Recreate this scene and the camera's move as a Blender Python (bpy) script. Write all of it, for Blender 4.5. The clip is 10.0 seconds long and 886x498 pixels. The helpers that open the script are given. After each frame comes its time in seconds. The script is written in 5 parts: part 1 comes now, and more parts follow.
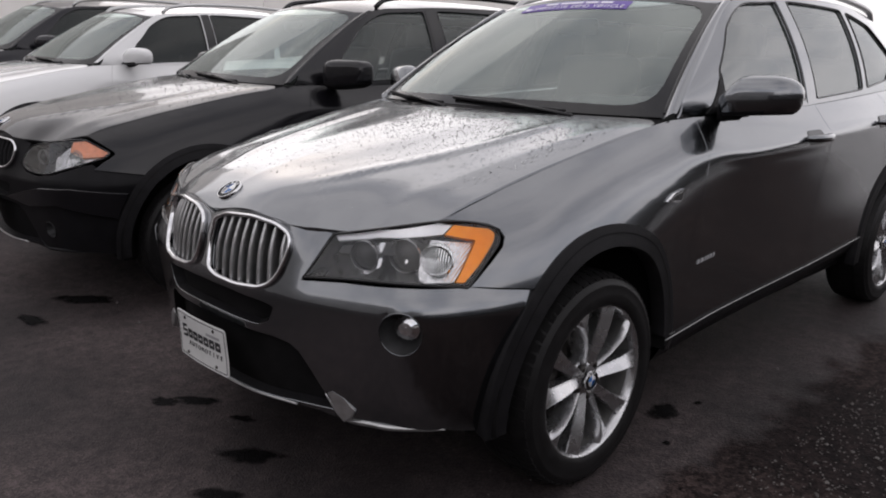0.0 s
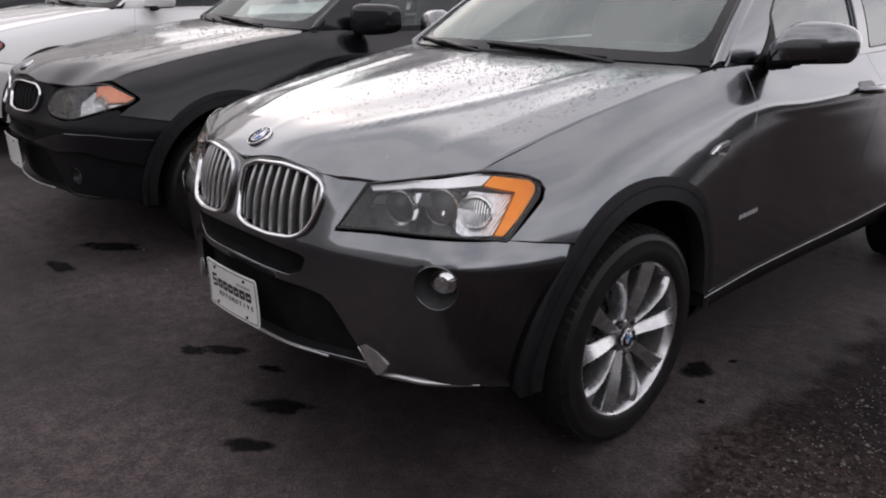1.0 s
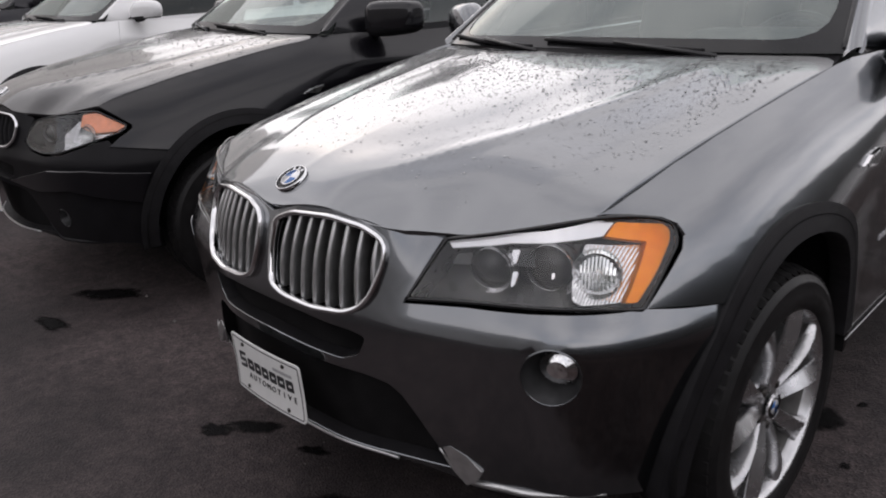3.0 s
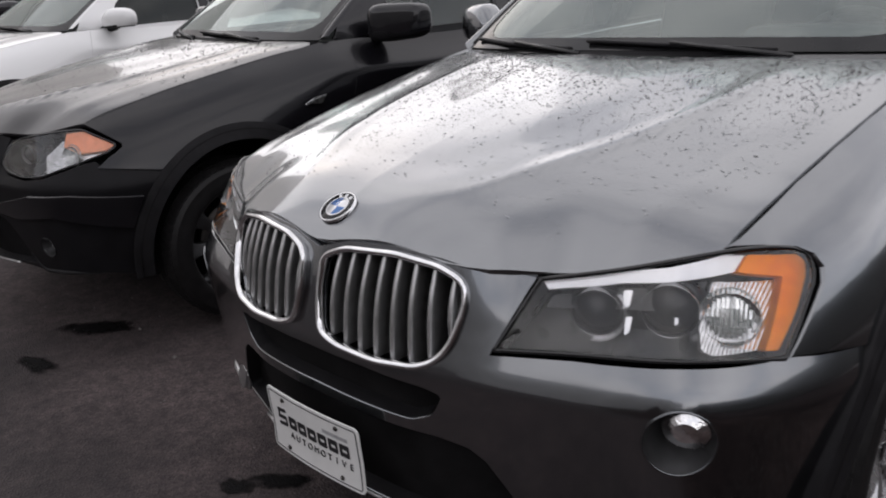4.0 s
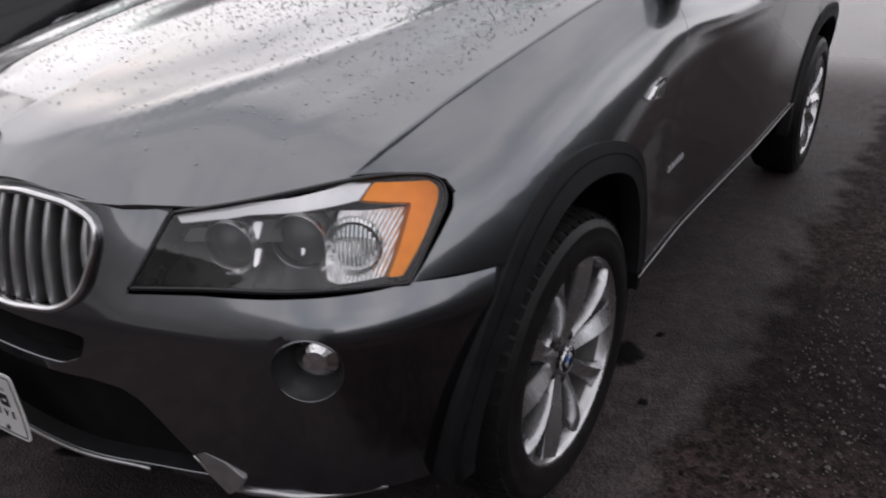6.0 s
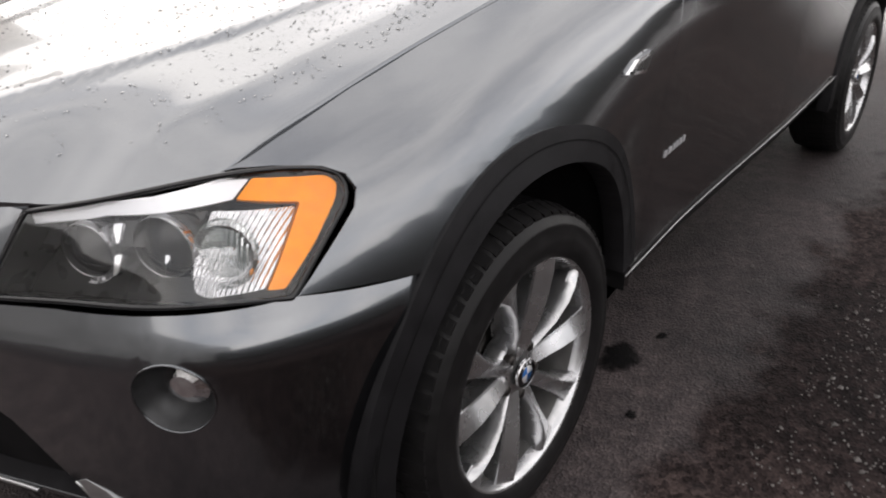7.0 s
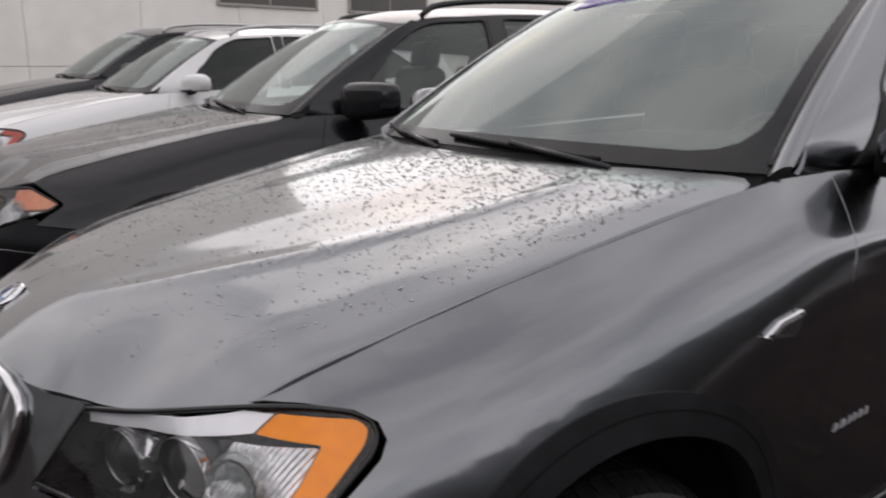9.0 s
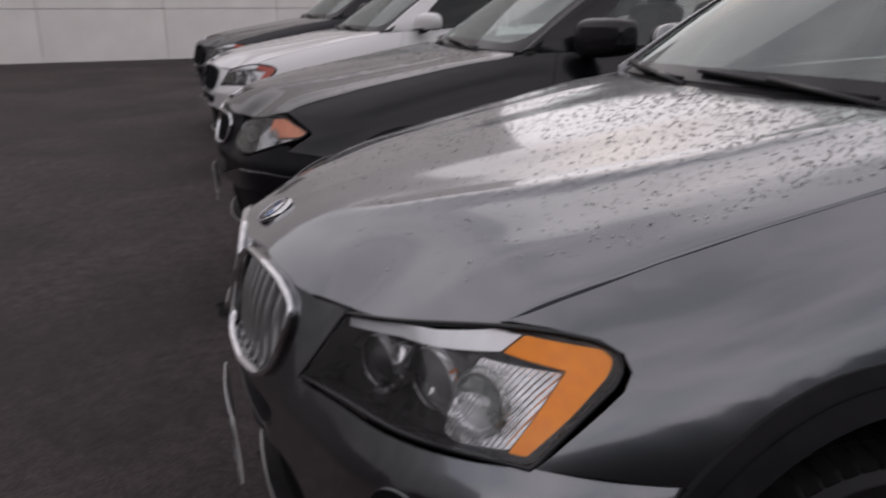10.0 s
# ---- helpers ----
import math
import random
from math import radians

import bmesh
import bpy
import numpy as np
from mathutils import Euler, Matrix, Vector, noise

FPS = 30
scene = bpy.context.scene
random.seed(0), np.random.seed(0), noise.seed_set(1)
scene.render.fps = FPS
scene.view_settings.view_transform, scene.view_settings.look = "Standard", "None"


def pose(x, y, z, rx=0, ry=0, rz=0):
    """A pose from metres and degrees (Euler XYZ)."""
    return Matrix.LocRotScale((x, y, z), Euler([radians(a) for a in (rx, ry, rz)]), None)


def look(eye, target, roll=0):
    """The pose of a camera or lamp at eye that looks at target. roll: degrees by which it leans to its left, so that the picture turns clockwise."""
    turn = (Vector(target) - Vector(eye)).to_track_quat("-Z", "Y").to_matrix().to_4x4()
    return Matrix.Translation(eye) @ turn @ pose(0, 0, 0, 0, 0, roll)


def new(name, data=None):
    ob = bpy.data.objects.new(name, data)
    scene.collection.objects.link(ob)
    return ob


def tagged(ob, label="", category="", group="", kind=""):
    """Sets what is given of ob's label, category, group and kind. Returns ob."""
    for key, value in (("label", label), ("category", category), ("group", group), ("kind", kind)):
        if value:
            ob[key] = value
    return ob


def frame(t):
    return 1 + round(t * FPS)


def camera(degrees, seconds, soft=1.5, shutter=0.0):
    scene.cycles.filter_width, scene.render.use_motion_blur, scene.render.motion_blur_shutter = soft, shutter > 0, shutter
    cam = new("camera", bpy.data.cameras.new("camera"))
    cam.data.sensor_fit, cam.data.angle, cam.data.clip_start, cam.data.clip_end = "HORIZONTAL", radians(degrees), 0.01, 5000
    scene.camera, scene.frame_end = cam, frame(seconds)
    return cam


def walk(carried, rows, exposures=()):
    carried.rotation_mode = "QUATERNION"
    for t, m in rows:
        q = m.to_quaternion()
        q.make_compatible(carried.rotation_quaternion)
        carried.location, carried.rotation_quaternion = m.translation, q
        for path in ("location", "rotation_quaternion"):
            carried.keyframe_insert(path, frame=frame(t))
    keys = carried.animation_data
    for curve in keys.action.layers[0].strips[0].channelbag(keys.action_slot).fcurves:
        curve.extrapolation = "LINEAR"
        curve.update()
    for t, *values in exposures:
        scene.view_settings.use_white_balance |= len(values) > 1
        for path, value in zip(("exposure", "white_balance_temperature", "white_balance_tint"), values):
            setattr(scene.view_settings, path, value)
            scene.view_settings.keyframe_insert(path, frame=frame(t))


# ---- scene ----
cam = camera(60.1, 10.0, soft=1.9, shutter=0.4)
PATH = [
    (0, (2.126, -1.022, 1.31), (0.74, 0.336, 0.824), 0.9),
    (0.5, (2.112, -1.023, 1.31), (0.722, 0.312, 0.777), 1.1),
    (1, (2.047, -1.01, 1.293), (0.653, 0.288, 0.684), 1.3),
    (1.5, (1.915, -0.99, 1.289), (0.547, 0.33, 0.668), 1.6),
    (2, (1.817, -0.962, 1.284), (0.448, 0.364, 0.677), 1.1),
    (2.5, (1.693, -0.886, 1.289), (0.285, 0.425, 0.743), -0.7),
    (2.7, (1.622, -0.844, 1.296), (0.217, 0.448, 0.696), -1.6),
    (3.8, (1.253, -0.784, 1.296), (-0.08, 0.564, 0.658), -2.6),
    (4, (1.188, -0.781, 1.291), (-0.144, 0.576, 0.672), -2.9),
    (4.5, (1.111, -0.783, 1.279), (-0.133, 0.646, 0.639), -2.5),
    (5, (1.172, -0.725, 1.277), (0.091, 0.845, 0.671), -3.0),
    (5.5, (1.355, -0.637, 1.286), (0.273, 0.913, 0.634), -1.8),
    (6, (1.475, -0.521, 1.282), (0.449, 0.99, 0.467), -1.1),
    (6.2, (1.49, -0.461, 1.266), (0.453, 1.025, 0.419), -2.1),
    (7.3, (1.585, -0.119, 1.239), (0.361, 1.209, 0.378), -2.0),
    (7.5, (1.621, -0.05, 1.241), (0.31, 1.207, 0.404), -1.7),
    (8, (1.656, 0.075, 1.246), (0.275, 1.22, 0.362), -1.0),
    (8.5, (1.631, 0.081, 1.244), (0.133, 1.238, 0.601), -1.6),
    (9, (1.617, 0.059, 1.303), (-0.01, 1.137, 0.867), -0.4),
    (9.5, (1.611, 0.027, 1.297), (-0.134, 0.898, 0.855), -0.1),
    (10, (1.596, 0.0, 1.282), (-0.231, 0.579, 0.711), -0.6),
]
LIGHT = [(0, 0.3, 6500, 15), (0.5, 0.33, 6500, 15), (1, 0.52, 6500, 16), (1.5, 0.8, 6500, 15), (2, 0.85, 6500, 15), (2.5, 0.6, 6500, 15), (4, 0.5, 6450, 14), (5, 0.51, 6400, 14), (5.5, 0.46, 6400, 14), (6, 0.29, 6450, 15), (6.2, 0.38, 6500, 15), (7.3, 1.25, 6750, 11), (7.5, 1.3, 6750, 11),
         (8, 1.2, 6850, 12), (8.5, 1.06, 6900, 14), (9, 0.3, 6600, 15), (9.5, -0.18, 6450, 16), (10, -0.14, 6500, 19)]
walk(cam, [(t, look(eye, target, roll)) for t, eye, target, roll in PATH], exposures=LIGHT)

# ---- world and sun ----
SUN_EL, SUN_ROT = 17.0, 296.0
world = bpy.data.worlds.new("sky")
scene.world = world
world.use_nodes = True
wn, wl = world.node_tree.nodes, world.node_tree.links
wn.clear()
w_out = wn.new("ShaderNodeOutputWorld")
w_bg = wn.new("ShaderNodeBackground")
w_bg.inputs["Strength"].default_value = 0.132
w_sky = wn.new("ShaderNodeTexSky")
w_sky.sky_type = "NISHITA"
w_sky.sun_disc = False
w_sky.sun_elevation = radians(SUN_EL)
w_sky.sun_rotation = radians(SUN_ROT)
w_co = wn.new("ShaderNodeTexCoord")
w_map = wn.new("ShaderNodeMapping")
w_map.inputs["Scale"].default_value = (1.0, 1.0, 2.6)
w_noise = wn.new("ShaderNodeTexNoise")
w_noise.inputs["Scale"].default_value = 1.9
w_noise.inputs["Detail"].default_value = 7.0
w_noise.inputs["Roughness"].default_value = 0.55
w_ramp = wn.new("ShaderNodeValToRGB")
w_ramp.color_ramp.elements[0].position = 0.33
w_ramp.color_ramp.elements[0].color = (0.72, 0.72, 0.72, 1)
w_ramp.color_ramp.elements[1].position = 0.52
w_ramp.color_ramp.elements[1].color = (1, 1, 1, 1)
w_cloud = wn.new("ShaderNodeValToRGB")
w_cloud.color_ramp.elements[0].position = 0.38
w_cloud.color_ramp.elements[0].color = (5.4, 5.4, 5.55, 1)
w_cloud.color_ramp.elements[1].position = 0.72
w_cloud.color_ramp.elements[1].color = (8.6, 8.5, 8.45, 1)
w_mix = wn.new("ShaderNodeMix")
w_mix.data_type = "RGBA"
wl.new(w_co.outputs["Generated"], w_map.inputs["Vector"])
wl.new(w_map.outputs["Vector"], w_noise.inputs["Vector"])
wl.new(w_noise.outputs["Fac"], w_ramp.inputs["Fac"])
wl.new(w_noise.outputs["Fac"], w_cloud.inputs["Fac"])
wl.new(w_ramp.outputs["Color"], w_mix.inputs["Factor"])
wl.new(w_sky.outputs["Color"], w_mix.inputs["A"])
wl.new(w_cloud.outputs["Color"], w_mix.inputs["B"])
# the cloud thins towards the horizon
w_sep = wn.new("ShaderNodeSeparateXYZ")
w_hor = wn.new("ShaderNodeMapRange")
w_hor.interpolation_type = "SMOOTHSTEP"
w_hor.inputs["From Min"].default_value = 0.26
w_hor.inputs["From Max"].default_value = 0.55
w_hor.inputs["To Min"].default_value = 1.14
w_hor.inputs["To Max"].default_value = 0.92
w_mul = wn.new("ShaderNodeVectorMath")
w_mul.operation = "SCALE"
wl.new(w_co.outputs["Generated"], w_sep.inputs[0])
wl.new(w_sep.outputs["Z"], w_hor.inputs["Value"])
wl.new(w_mix.outputs["Result"], w_mul.inputs[0])
wl.new(w_hor.outputs["Result"], w_mul.inputs["Scale"])
wl.new(w_mul.outputs["Vector"], w_bg.inputs["Color"])
wl.new(w_bg.outputs["Background"], w_out.inputs["Surface"])
sun_data = bpy.data.lights.new("sun", "SUN")
sun_data.energy = 0.2
sun_data.angle = radians(50)
sun_data.color = (1.0, 0.96, 0.9)
sun = new("sun", sun_data)
az = radians(SUN_ROT)
sun_dir = Vector((math.sin(az) * math.cos(radians(SUN_EL)), math.cos(az) * math.cos(radians(SUN_EL)), math.sin(radians(SUN_EL))))
sun.matrix_world = look(sun_dir * 60, (0, 0, 0))
tagged(sun, "veiled afternoon sun", "sun", kind="structure")


# ---- materials ----
def mat(name, color, rough=0.5, metal=0.0, coat=0.0, spec=0.5, bump=0.0, bscale=200.0, vary=0.0, vscale=6.0, coat_rough=0.03):
    m = bpy.data.materials.new(name)
    m.use_nodes = True
    n, l = m.node_tree.nodes, m.node_tree.links
    b = n["Principled BSDF"]
    b.inputs["Base Color"].default_value = (*color, 1)
    b.inputs["Roughness"].default_value = rough
    b.inputs["Metallic"].default_value = metal
    b.inputs["Coat Weight"].default_value = coat
    b.inputs["Coat Roughness"].default_value = coat_rough
    b.inputs["Specular IOR Level"].default_value = spec
    co = n.new("ShaderNodeTexCoord")
    if vary:
        t = n.new("ShaderNodeTexNoise")
        t.inputs["Scale"].default_value = vscale
        t.inputs["Detail"].default_value = 6
        l.new(co.outputs["Object"], t.inputs["Vector"])
        r = n.new("ShaderNodeValToRGB")
        r.color_ramp.elements[0].position, r.color_ramp.elements[1].position = 0.3, 0.7
        r.color_ramp.elements[0].color = (*[c * (1 - vary) for c in color], 1)
        r.color_ramp.elements[1].color = (*[min(1, c * (1 + vary)) for c in color], 1)
        l.new(t.outputs["Fac"], r.inputs["Fac"])
        l.new(r.outputs["Color"], b.inputs["Base Color"])
        rr = n.new("ShaderNodeMapRange")
        rr.inputs["To Min"].default_value = max(0.02, rough * (1 - vary))
        rr.inputs["To Max"].default_value = min(1, rough * (1 + vary))
        l.new(t.outputs["Fac"], rr.inputs["Value"])
        l.new(rr.outputs["Result"], b.inputs["Roughness"])
    if bump:
        t2 = n.new("ShaderNodeTexNoise")
        t2.inputs["Scale"].default_value = bscale
        t2.inputs["Detail"].default_value = 3
        l.new(co.outputs["Object"], t2.inputs["Vector"])
        bp = n.new("ShaderNodeBump")
        bp.inputs["Strength"].default_value = bump
        bp.inputs["Distance"].default_value = 0.002
        l.new(t2.outputs["Fac"], bp.inputs["Height"])
        l.new(bp.outputs["Normal"], b.inputs["Normal"])
    return m


def paint(name, color, flake, metal=0.55, rough=0.17, coat_ior=1.5, gloss=1.0):
    """Car paint: metal flakes under a clear coat with a faint orange peel."""
    m = mat(name, color, rough, metal, gloss, 0.5 * gloss)
    n, l = m.node_tree.nodes, m.node_tree.links
    b = n["Principled BSDF"]
    b.inputs["Coat IOR"].default_value = coat_ior
    co = n.new("ShaderNodeTexCoord")
    v = n.new("ShaderNodeTexVoronoi")
    v.inputs["Scale"].default_value = 900
    l.new(co.outputs["Object"], v.inputs["Vector"])
    big = n.new("ShaderNodeTexNoise")
    big.inputs["Scale"].default_value = 5
    big.inputs["Detail"].default_value = 5
    l.new(co.outputs["Object"], big.inputs["Vector"])
    mx = n.new("ShaderNodeMix")
    mx.data_type = "RGBA"
    mx.inputs["A"].default_value = (*[c * (1 - flake) for c in color], 1)
    mx.inputs["B"].default_value = (*[min(1, c * (1 + flake)) for c in color], 1)
    l.new(v.outputs["Color"], mx.inputs["Factor"])
    l.new(mx.outputs["Result"], b.inputs["Base Color"])
    cr_ = n.new("ShaderNodeMapRange")
    cr_.inputs["To Min"].default_value = 0.05
    cr_.inputs["To Max"].default_value = 0.10
    l.new(big.outputs["Fac"], cr_.inputs["Value"])
    l.new(cr_.outputs["Result"], b.inputs["Coat Roughness"])
    return m


def glassy(name, tint, see=0.75, gloss_rough=0.02, ior=1.5, haze=0.0):
    """A thin pane: tinted see-through with Fresnel gloss."""
    m = bpy.data.materials.new(name)
    m.use_nodes = True
    n, l = m.node_tree.nodes, m.node_tree.links
    n.clear()
    o = n.new("ShaderNodeOutputMaterial")
    t = n.new("ShaderNodeBsdfTransparent")
    t.inputs["Color"].default_value = (*[c * see for c in tint], 1)
    g = n.new("ShaderNodeBsdfGlossy")
    g.inputs["Roughness"].default_value = gloss_rough
    g.inputs["Color"].default_value = (*[0.6 + 0.4 * c for c in tint], 1)
    f = n.new("ShaderNodeFresnel")
    f.inputs["IOR"].default_value = ior
    mx = n.new("ShaderNodeMixShader")
    l.new(f.outputs["Fac"], mx.inputs["Fac"])
    l.new(t.outputs["BSDF"], mx.inputs[1])
    l.new(g.outputs["BSDF"], mx.inputs[2])
    if haze:
        # a pale haze for rain and dust, mixed in to brighten the panes
        d = n.new("ShaderNodeBsdfDiffuse")
        d.inputs["Color"].default_value = (0.58, 0.68, 0.64, 1)
        t3 = n.new("ShaderNodeTexNoise")
        t3.inputs["Scale"].default_value = 9
        t3.inputs["Detail"].default_value = 7
        co = n.new("ShaderNodeTexCoord")
        l.new(co.outputs["Object"], t3.inputs["Vector"])
        mr = n.new("ShaderNodeMapRange")
        mr.inputs["To Min"].default_value = haze * 0.85
        mr.inputs["To Max"].default_value = haze * 1.15
        l.new(t3.outputs["Fac"], mr.inputs["Value"])
        m2 = n.new("ShaderNodeMixShader")
        l.new(mr.outputs["Result"], m2.inputs["Fac"])
        l.new(mx.outputs["Shader"], m2.inputs[1])
        l.new(d.outputs["BSDF"], m2.inputs[2])
        l.new(m2.outputs["Shader"], o.inputs["Surface"])
    else:
        l.new(mx.outputs["Shader"], o.inputs["Surface"])
    return m


GREY = paint("space_grey_paint", (0.124, 0.133, 0.145), 0.10, 1.0, 0.22, 2.0)
BLACK = paint("black_paint", (0.007, 0.0066, 0.0086), 0.3, 0.3, 0.25, 1.4, 0.7)
WHITE = paint("white_paint", (0.76, 0.76, 0.76), 0.02, 0.0)
NAVY = paint("dark_paint", (0.008, 0.0076, 0.011), 0.3, 0.3, 0.25, 1.4, 0.7)
CHROME = mat("chrome", (0.78, 0.78, 0.79), 0.08, 1.0, vary=0.1, vscale=30)
SATIN = mat("satin_silver", (0.52, 0.52, 0.52), 0.32, 0.9, vary=0.12, vscale=40)
ALLOY = mat("alloy_silver", (0.60, 0.60, 0.61), 0.27, 0.92, 0.4, vary=0.12, vscale=25)
# rim alloy again, its colour darkened for the shade behind the spokes
BARREL = mat("shaded_alloy", (0.20, 0.195, 0.19), 0.5, 0.7, vary=0.25, vscale=18)
PLASTIC = mat("black_grained_plastic", (0.013, 0.0125, 0.0138), 0.5, spec=0.14, bump=0.35, bscale=900, vary=0.25, vscale=20)
GLOSSB = mat("gloss_black", (0.012, 0.012, 0.013), 0.15, vary=0.2, vscale=25)
FRIT = mat("dark_glass_edge", (0.012, 0.012, 0.013), 0.12, spec=0.35, vary=0.2, vscale=25)
VOID = mat("dark_inside", (0.012, 0.0115, 0.012), 0.9, spec=0.05, vary=0.3, vscale=15)
RUBBER = mat("tyre_rubber", (0.011, 0.0104, 0.0108), 0.45, spec=0.22, bump=0.3, bscale=400, vary=0.3, vscale=30)
AMBER = mat("amber_lens", (1.0, 0.295, 0.006), 0.40, 0.72, 0.08, spec=0.3, bump=0.15, bscale=300, vary=0.12, vscale=60)
def fluted():
    """Bright lamp reflector pressed with fine upright flutes."""
    m = mat("fluted_reflector", (0.70, 0.70, 0.71), 0.14, 0.95, vary=0.2, vscale=70)
    n, l = m.node_tree.nodes, m.node_tree.links
    co = n.new("ShaderNodeTexCoord")
    wv = n.new("ShaderNodeTexWave")
    wv.bands_direction = "X"
    wv.inputs["Scale"].default_value = 70
    wv.inputs["Distortion"].default_value = 0.6
    l.new(co.outputs["Object"], wv.inputs["Vector"])
    vo = n.new("ShaderNodeTexVoronoi")
    vo.inputs["Scale"].default_value = 55
    l.new(co.outputs["Object"], vo.inputs["Vector"])
    ad = n.new("ShaderNodeMath")
    ad.operation = "ADD"
    l.new(wv.outputs["Fac"], ad.inputs[0])
    l.new(vo.outputs["Distance"], ad.inputs[1])
    bp = n.new("ShaderNodeBump")
    bp.inputs["Strength"].default_value = 0.45
    bp.inputs["Distance"].default_value = 0.002
    l.new(ad.outputs["Value"], bp.inputs["Height"])
    l.new(bp.outputs["Normal"], n["Principled BSDF"].inputs["Normal"])
    return m


FLUTED = fluted()
REFL = mat("lamp_reflector", (0.92, 0.92, 0.93), 0.16, 0.9, bump=0.15, bscale=60, vary=0.06, vscale=60)
PROJ = mat("projector_glass", (0.03, 0.03, 0.032), 0.22, 0.0, 0.0, spec=0.4, vary=0.2, vscale=40)
SMOKE = mat("lamp_bowl", (0.036, 0.0355, 0.035), 0.28, 0.2, vary=0.2, vscale=30)
FOGREFL = mat("fog_reflector", (0.85, 0.85, 0.86), 0.10, 1.0, bump=0.5, bscale=70, vary=0.2, vscale=80)
FOGCUP = mat("fog_cup", (0.06, 0.06, 0.062), 0.32, 0.5, vary=0.2, vscale=30)
CLEAR = glassy("clear_lens", (1, 1, 1), 0.98, ior=1.55)
SIDEGLASS = glassy("pale_glass", (0.9, 0.95, 0.93), 0.82, ior=1.6, haze=0.05)
PANE = glassy("windscreen_glass", (0.78, 0.92, 0.87), 0.94, ior=2.25, haze=0.085)
FLUTE = glassy("fluted_glass", (1, 1, 1), 0.92, 0.05, ior=1.7, haze=0.10)
BROW = mat("brow_white", (0.88, 0.88, 0.90), 0.3, 0.55, 0.3, vary=0.03, vscale=50)
TINT = glassy("tinted_glass", (0.8, 0.85, 0.84), 0.62, ior=3.0, haze=0.06)
DARKTINT = glassy("dark_glass", (0.4, 0.42, 0.42), 0.12, haze=0.03)
PLATE = mat("plate_white", (0.72, 0.72, 0.71), 0.35, 0, 0.3, bump=0.1, bscale=300, vary=0.05, vscale=20)
INK = mat("ink_black", (0.015, 0.015, 0.018), 0.5, vary=0.15, vscale=80)
GREYINK = mat("ink_grey", (0.35, 0.35, 0.36), 0.5, vary=0.1, vscale=80)
BLUE = mat("badge_blue", (0.03, 0.14, 0.42), 0.2, 0, 1.0, vary=0.1, vscale=50)
BADGEW = mat("badge_white", (0.75, 0.76, 0.78), 0.25, 0.2, 1.0, vary=0.05, vscale=50)
SEAT = mat("seat_leather", (0.016, 0.016, 0.017), 0.55, bump=0.2, bscale=300, vary=0.2, vscale=15)
LINER = mat("pale_headliner", (0.46, 0.45, 0.43), 0.9, bump=0.2, bscale=300, vary=0.05, vscale=10)
TRIMI = mat("dash_plastic", (0.06, 0.062, 0.062), 0.6, bump=0.2, bscale=500, vary=0.2, vscale=12)
VIOLET = mat("banner_violet", (0.13, 0.07, 0.36), 0.45, vary=0.1, vscale=12)
LETTER = mat("banner_letter", (0.82, 0.80, 0.88), 0.5, vary=0.04, vscale=50)
STEEL = mat("brake_steel", (0.06, 0.055, 0.052), 0.45, 0.9, vary=0.25, vscale=30)
PALEAMBER = mat("pale_amber_lens", (0.85, 0.36, 0.20), 0.42, 0.1, bump=0.15, bscale=300, vary=0.12, vscale=60)
REDLENS = mat("signal_lens_red", (0.62, 0.10, 0.05), 0.4, vary=0.15, vscale=40)
DROP = glassy("water_drop", (0.98, 0.98, 0.98), 0.97)


# ---- mesh helpers ----
def mk(name, verts, faces, material, parent=None, label="", normals=None, smooth=True):
    me = bpy.data.meshes.new(name)
    me.from_pydata([tuple(float(c) for c in v) for v in verts], [], [tuple(int(i) for i in f) for f in faces])
    me.materials.append(material)
    if smooth:
        me.polygons.foreach_set("use_smooth", [True] * len(me.polygons))
    me.update()
    if normals is not None:
        me.normals_split_custom_set_from_vertices([tuple(float(c) for c in v) for v in normals])
    ob = new(name, me)
    if parent:
        ob.parent = parent
    if label:
        ob["label"] = label
    return ob


def part(name, bm, material, parent=None, label="", smooth=True):
    me = bpy.data.meshes.new(name)
    bm.normal_update()
    bm.to_mesh(me)
    bm.free()
    me.materials.append(material)
    if smooth:
        me.polygons.foreach_set("use_smooth", [True] * len(me.polygons))
        me.set_sharp_from_angle(angle=radians(38))
    ob = new(name, me)
    if parent:
        ob.parent = parent
    if label:
        ob["label"] = label
    return ob


def box_bm(size, at=(0, 0, 0), bevel=0.01, seg=2, turn=None, bm=None):
    own = bm is None
    bm = bmesh.new() if own else bm
    r = bmesh.ops.create_cube(bm, size=1.0)
    m = (turn if turn else Matrix()).to_4x4()
    for v in r["verts"]:
        v.co = Vector((v.co.x * size[0], v.co.y * size[1], v.co.z * size[2]))
    if bevel:
        es = {e for v in r["verts"] for e in v.link_edges}
        rb = bmesh.ops.bevel(bm, geom=list(es), offset=bevel, segments=seg, profile=0.5, affect="EDGES")
        vs = {v for f in rb["faces"] for v in f.verts} | {v for v in r["verts"] if v.is_valid}
    else:
        vs = set(r["verts"])
    for v in vs:
        v.co = m @ v.co + Vector(at)
    return bm


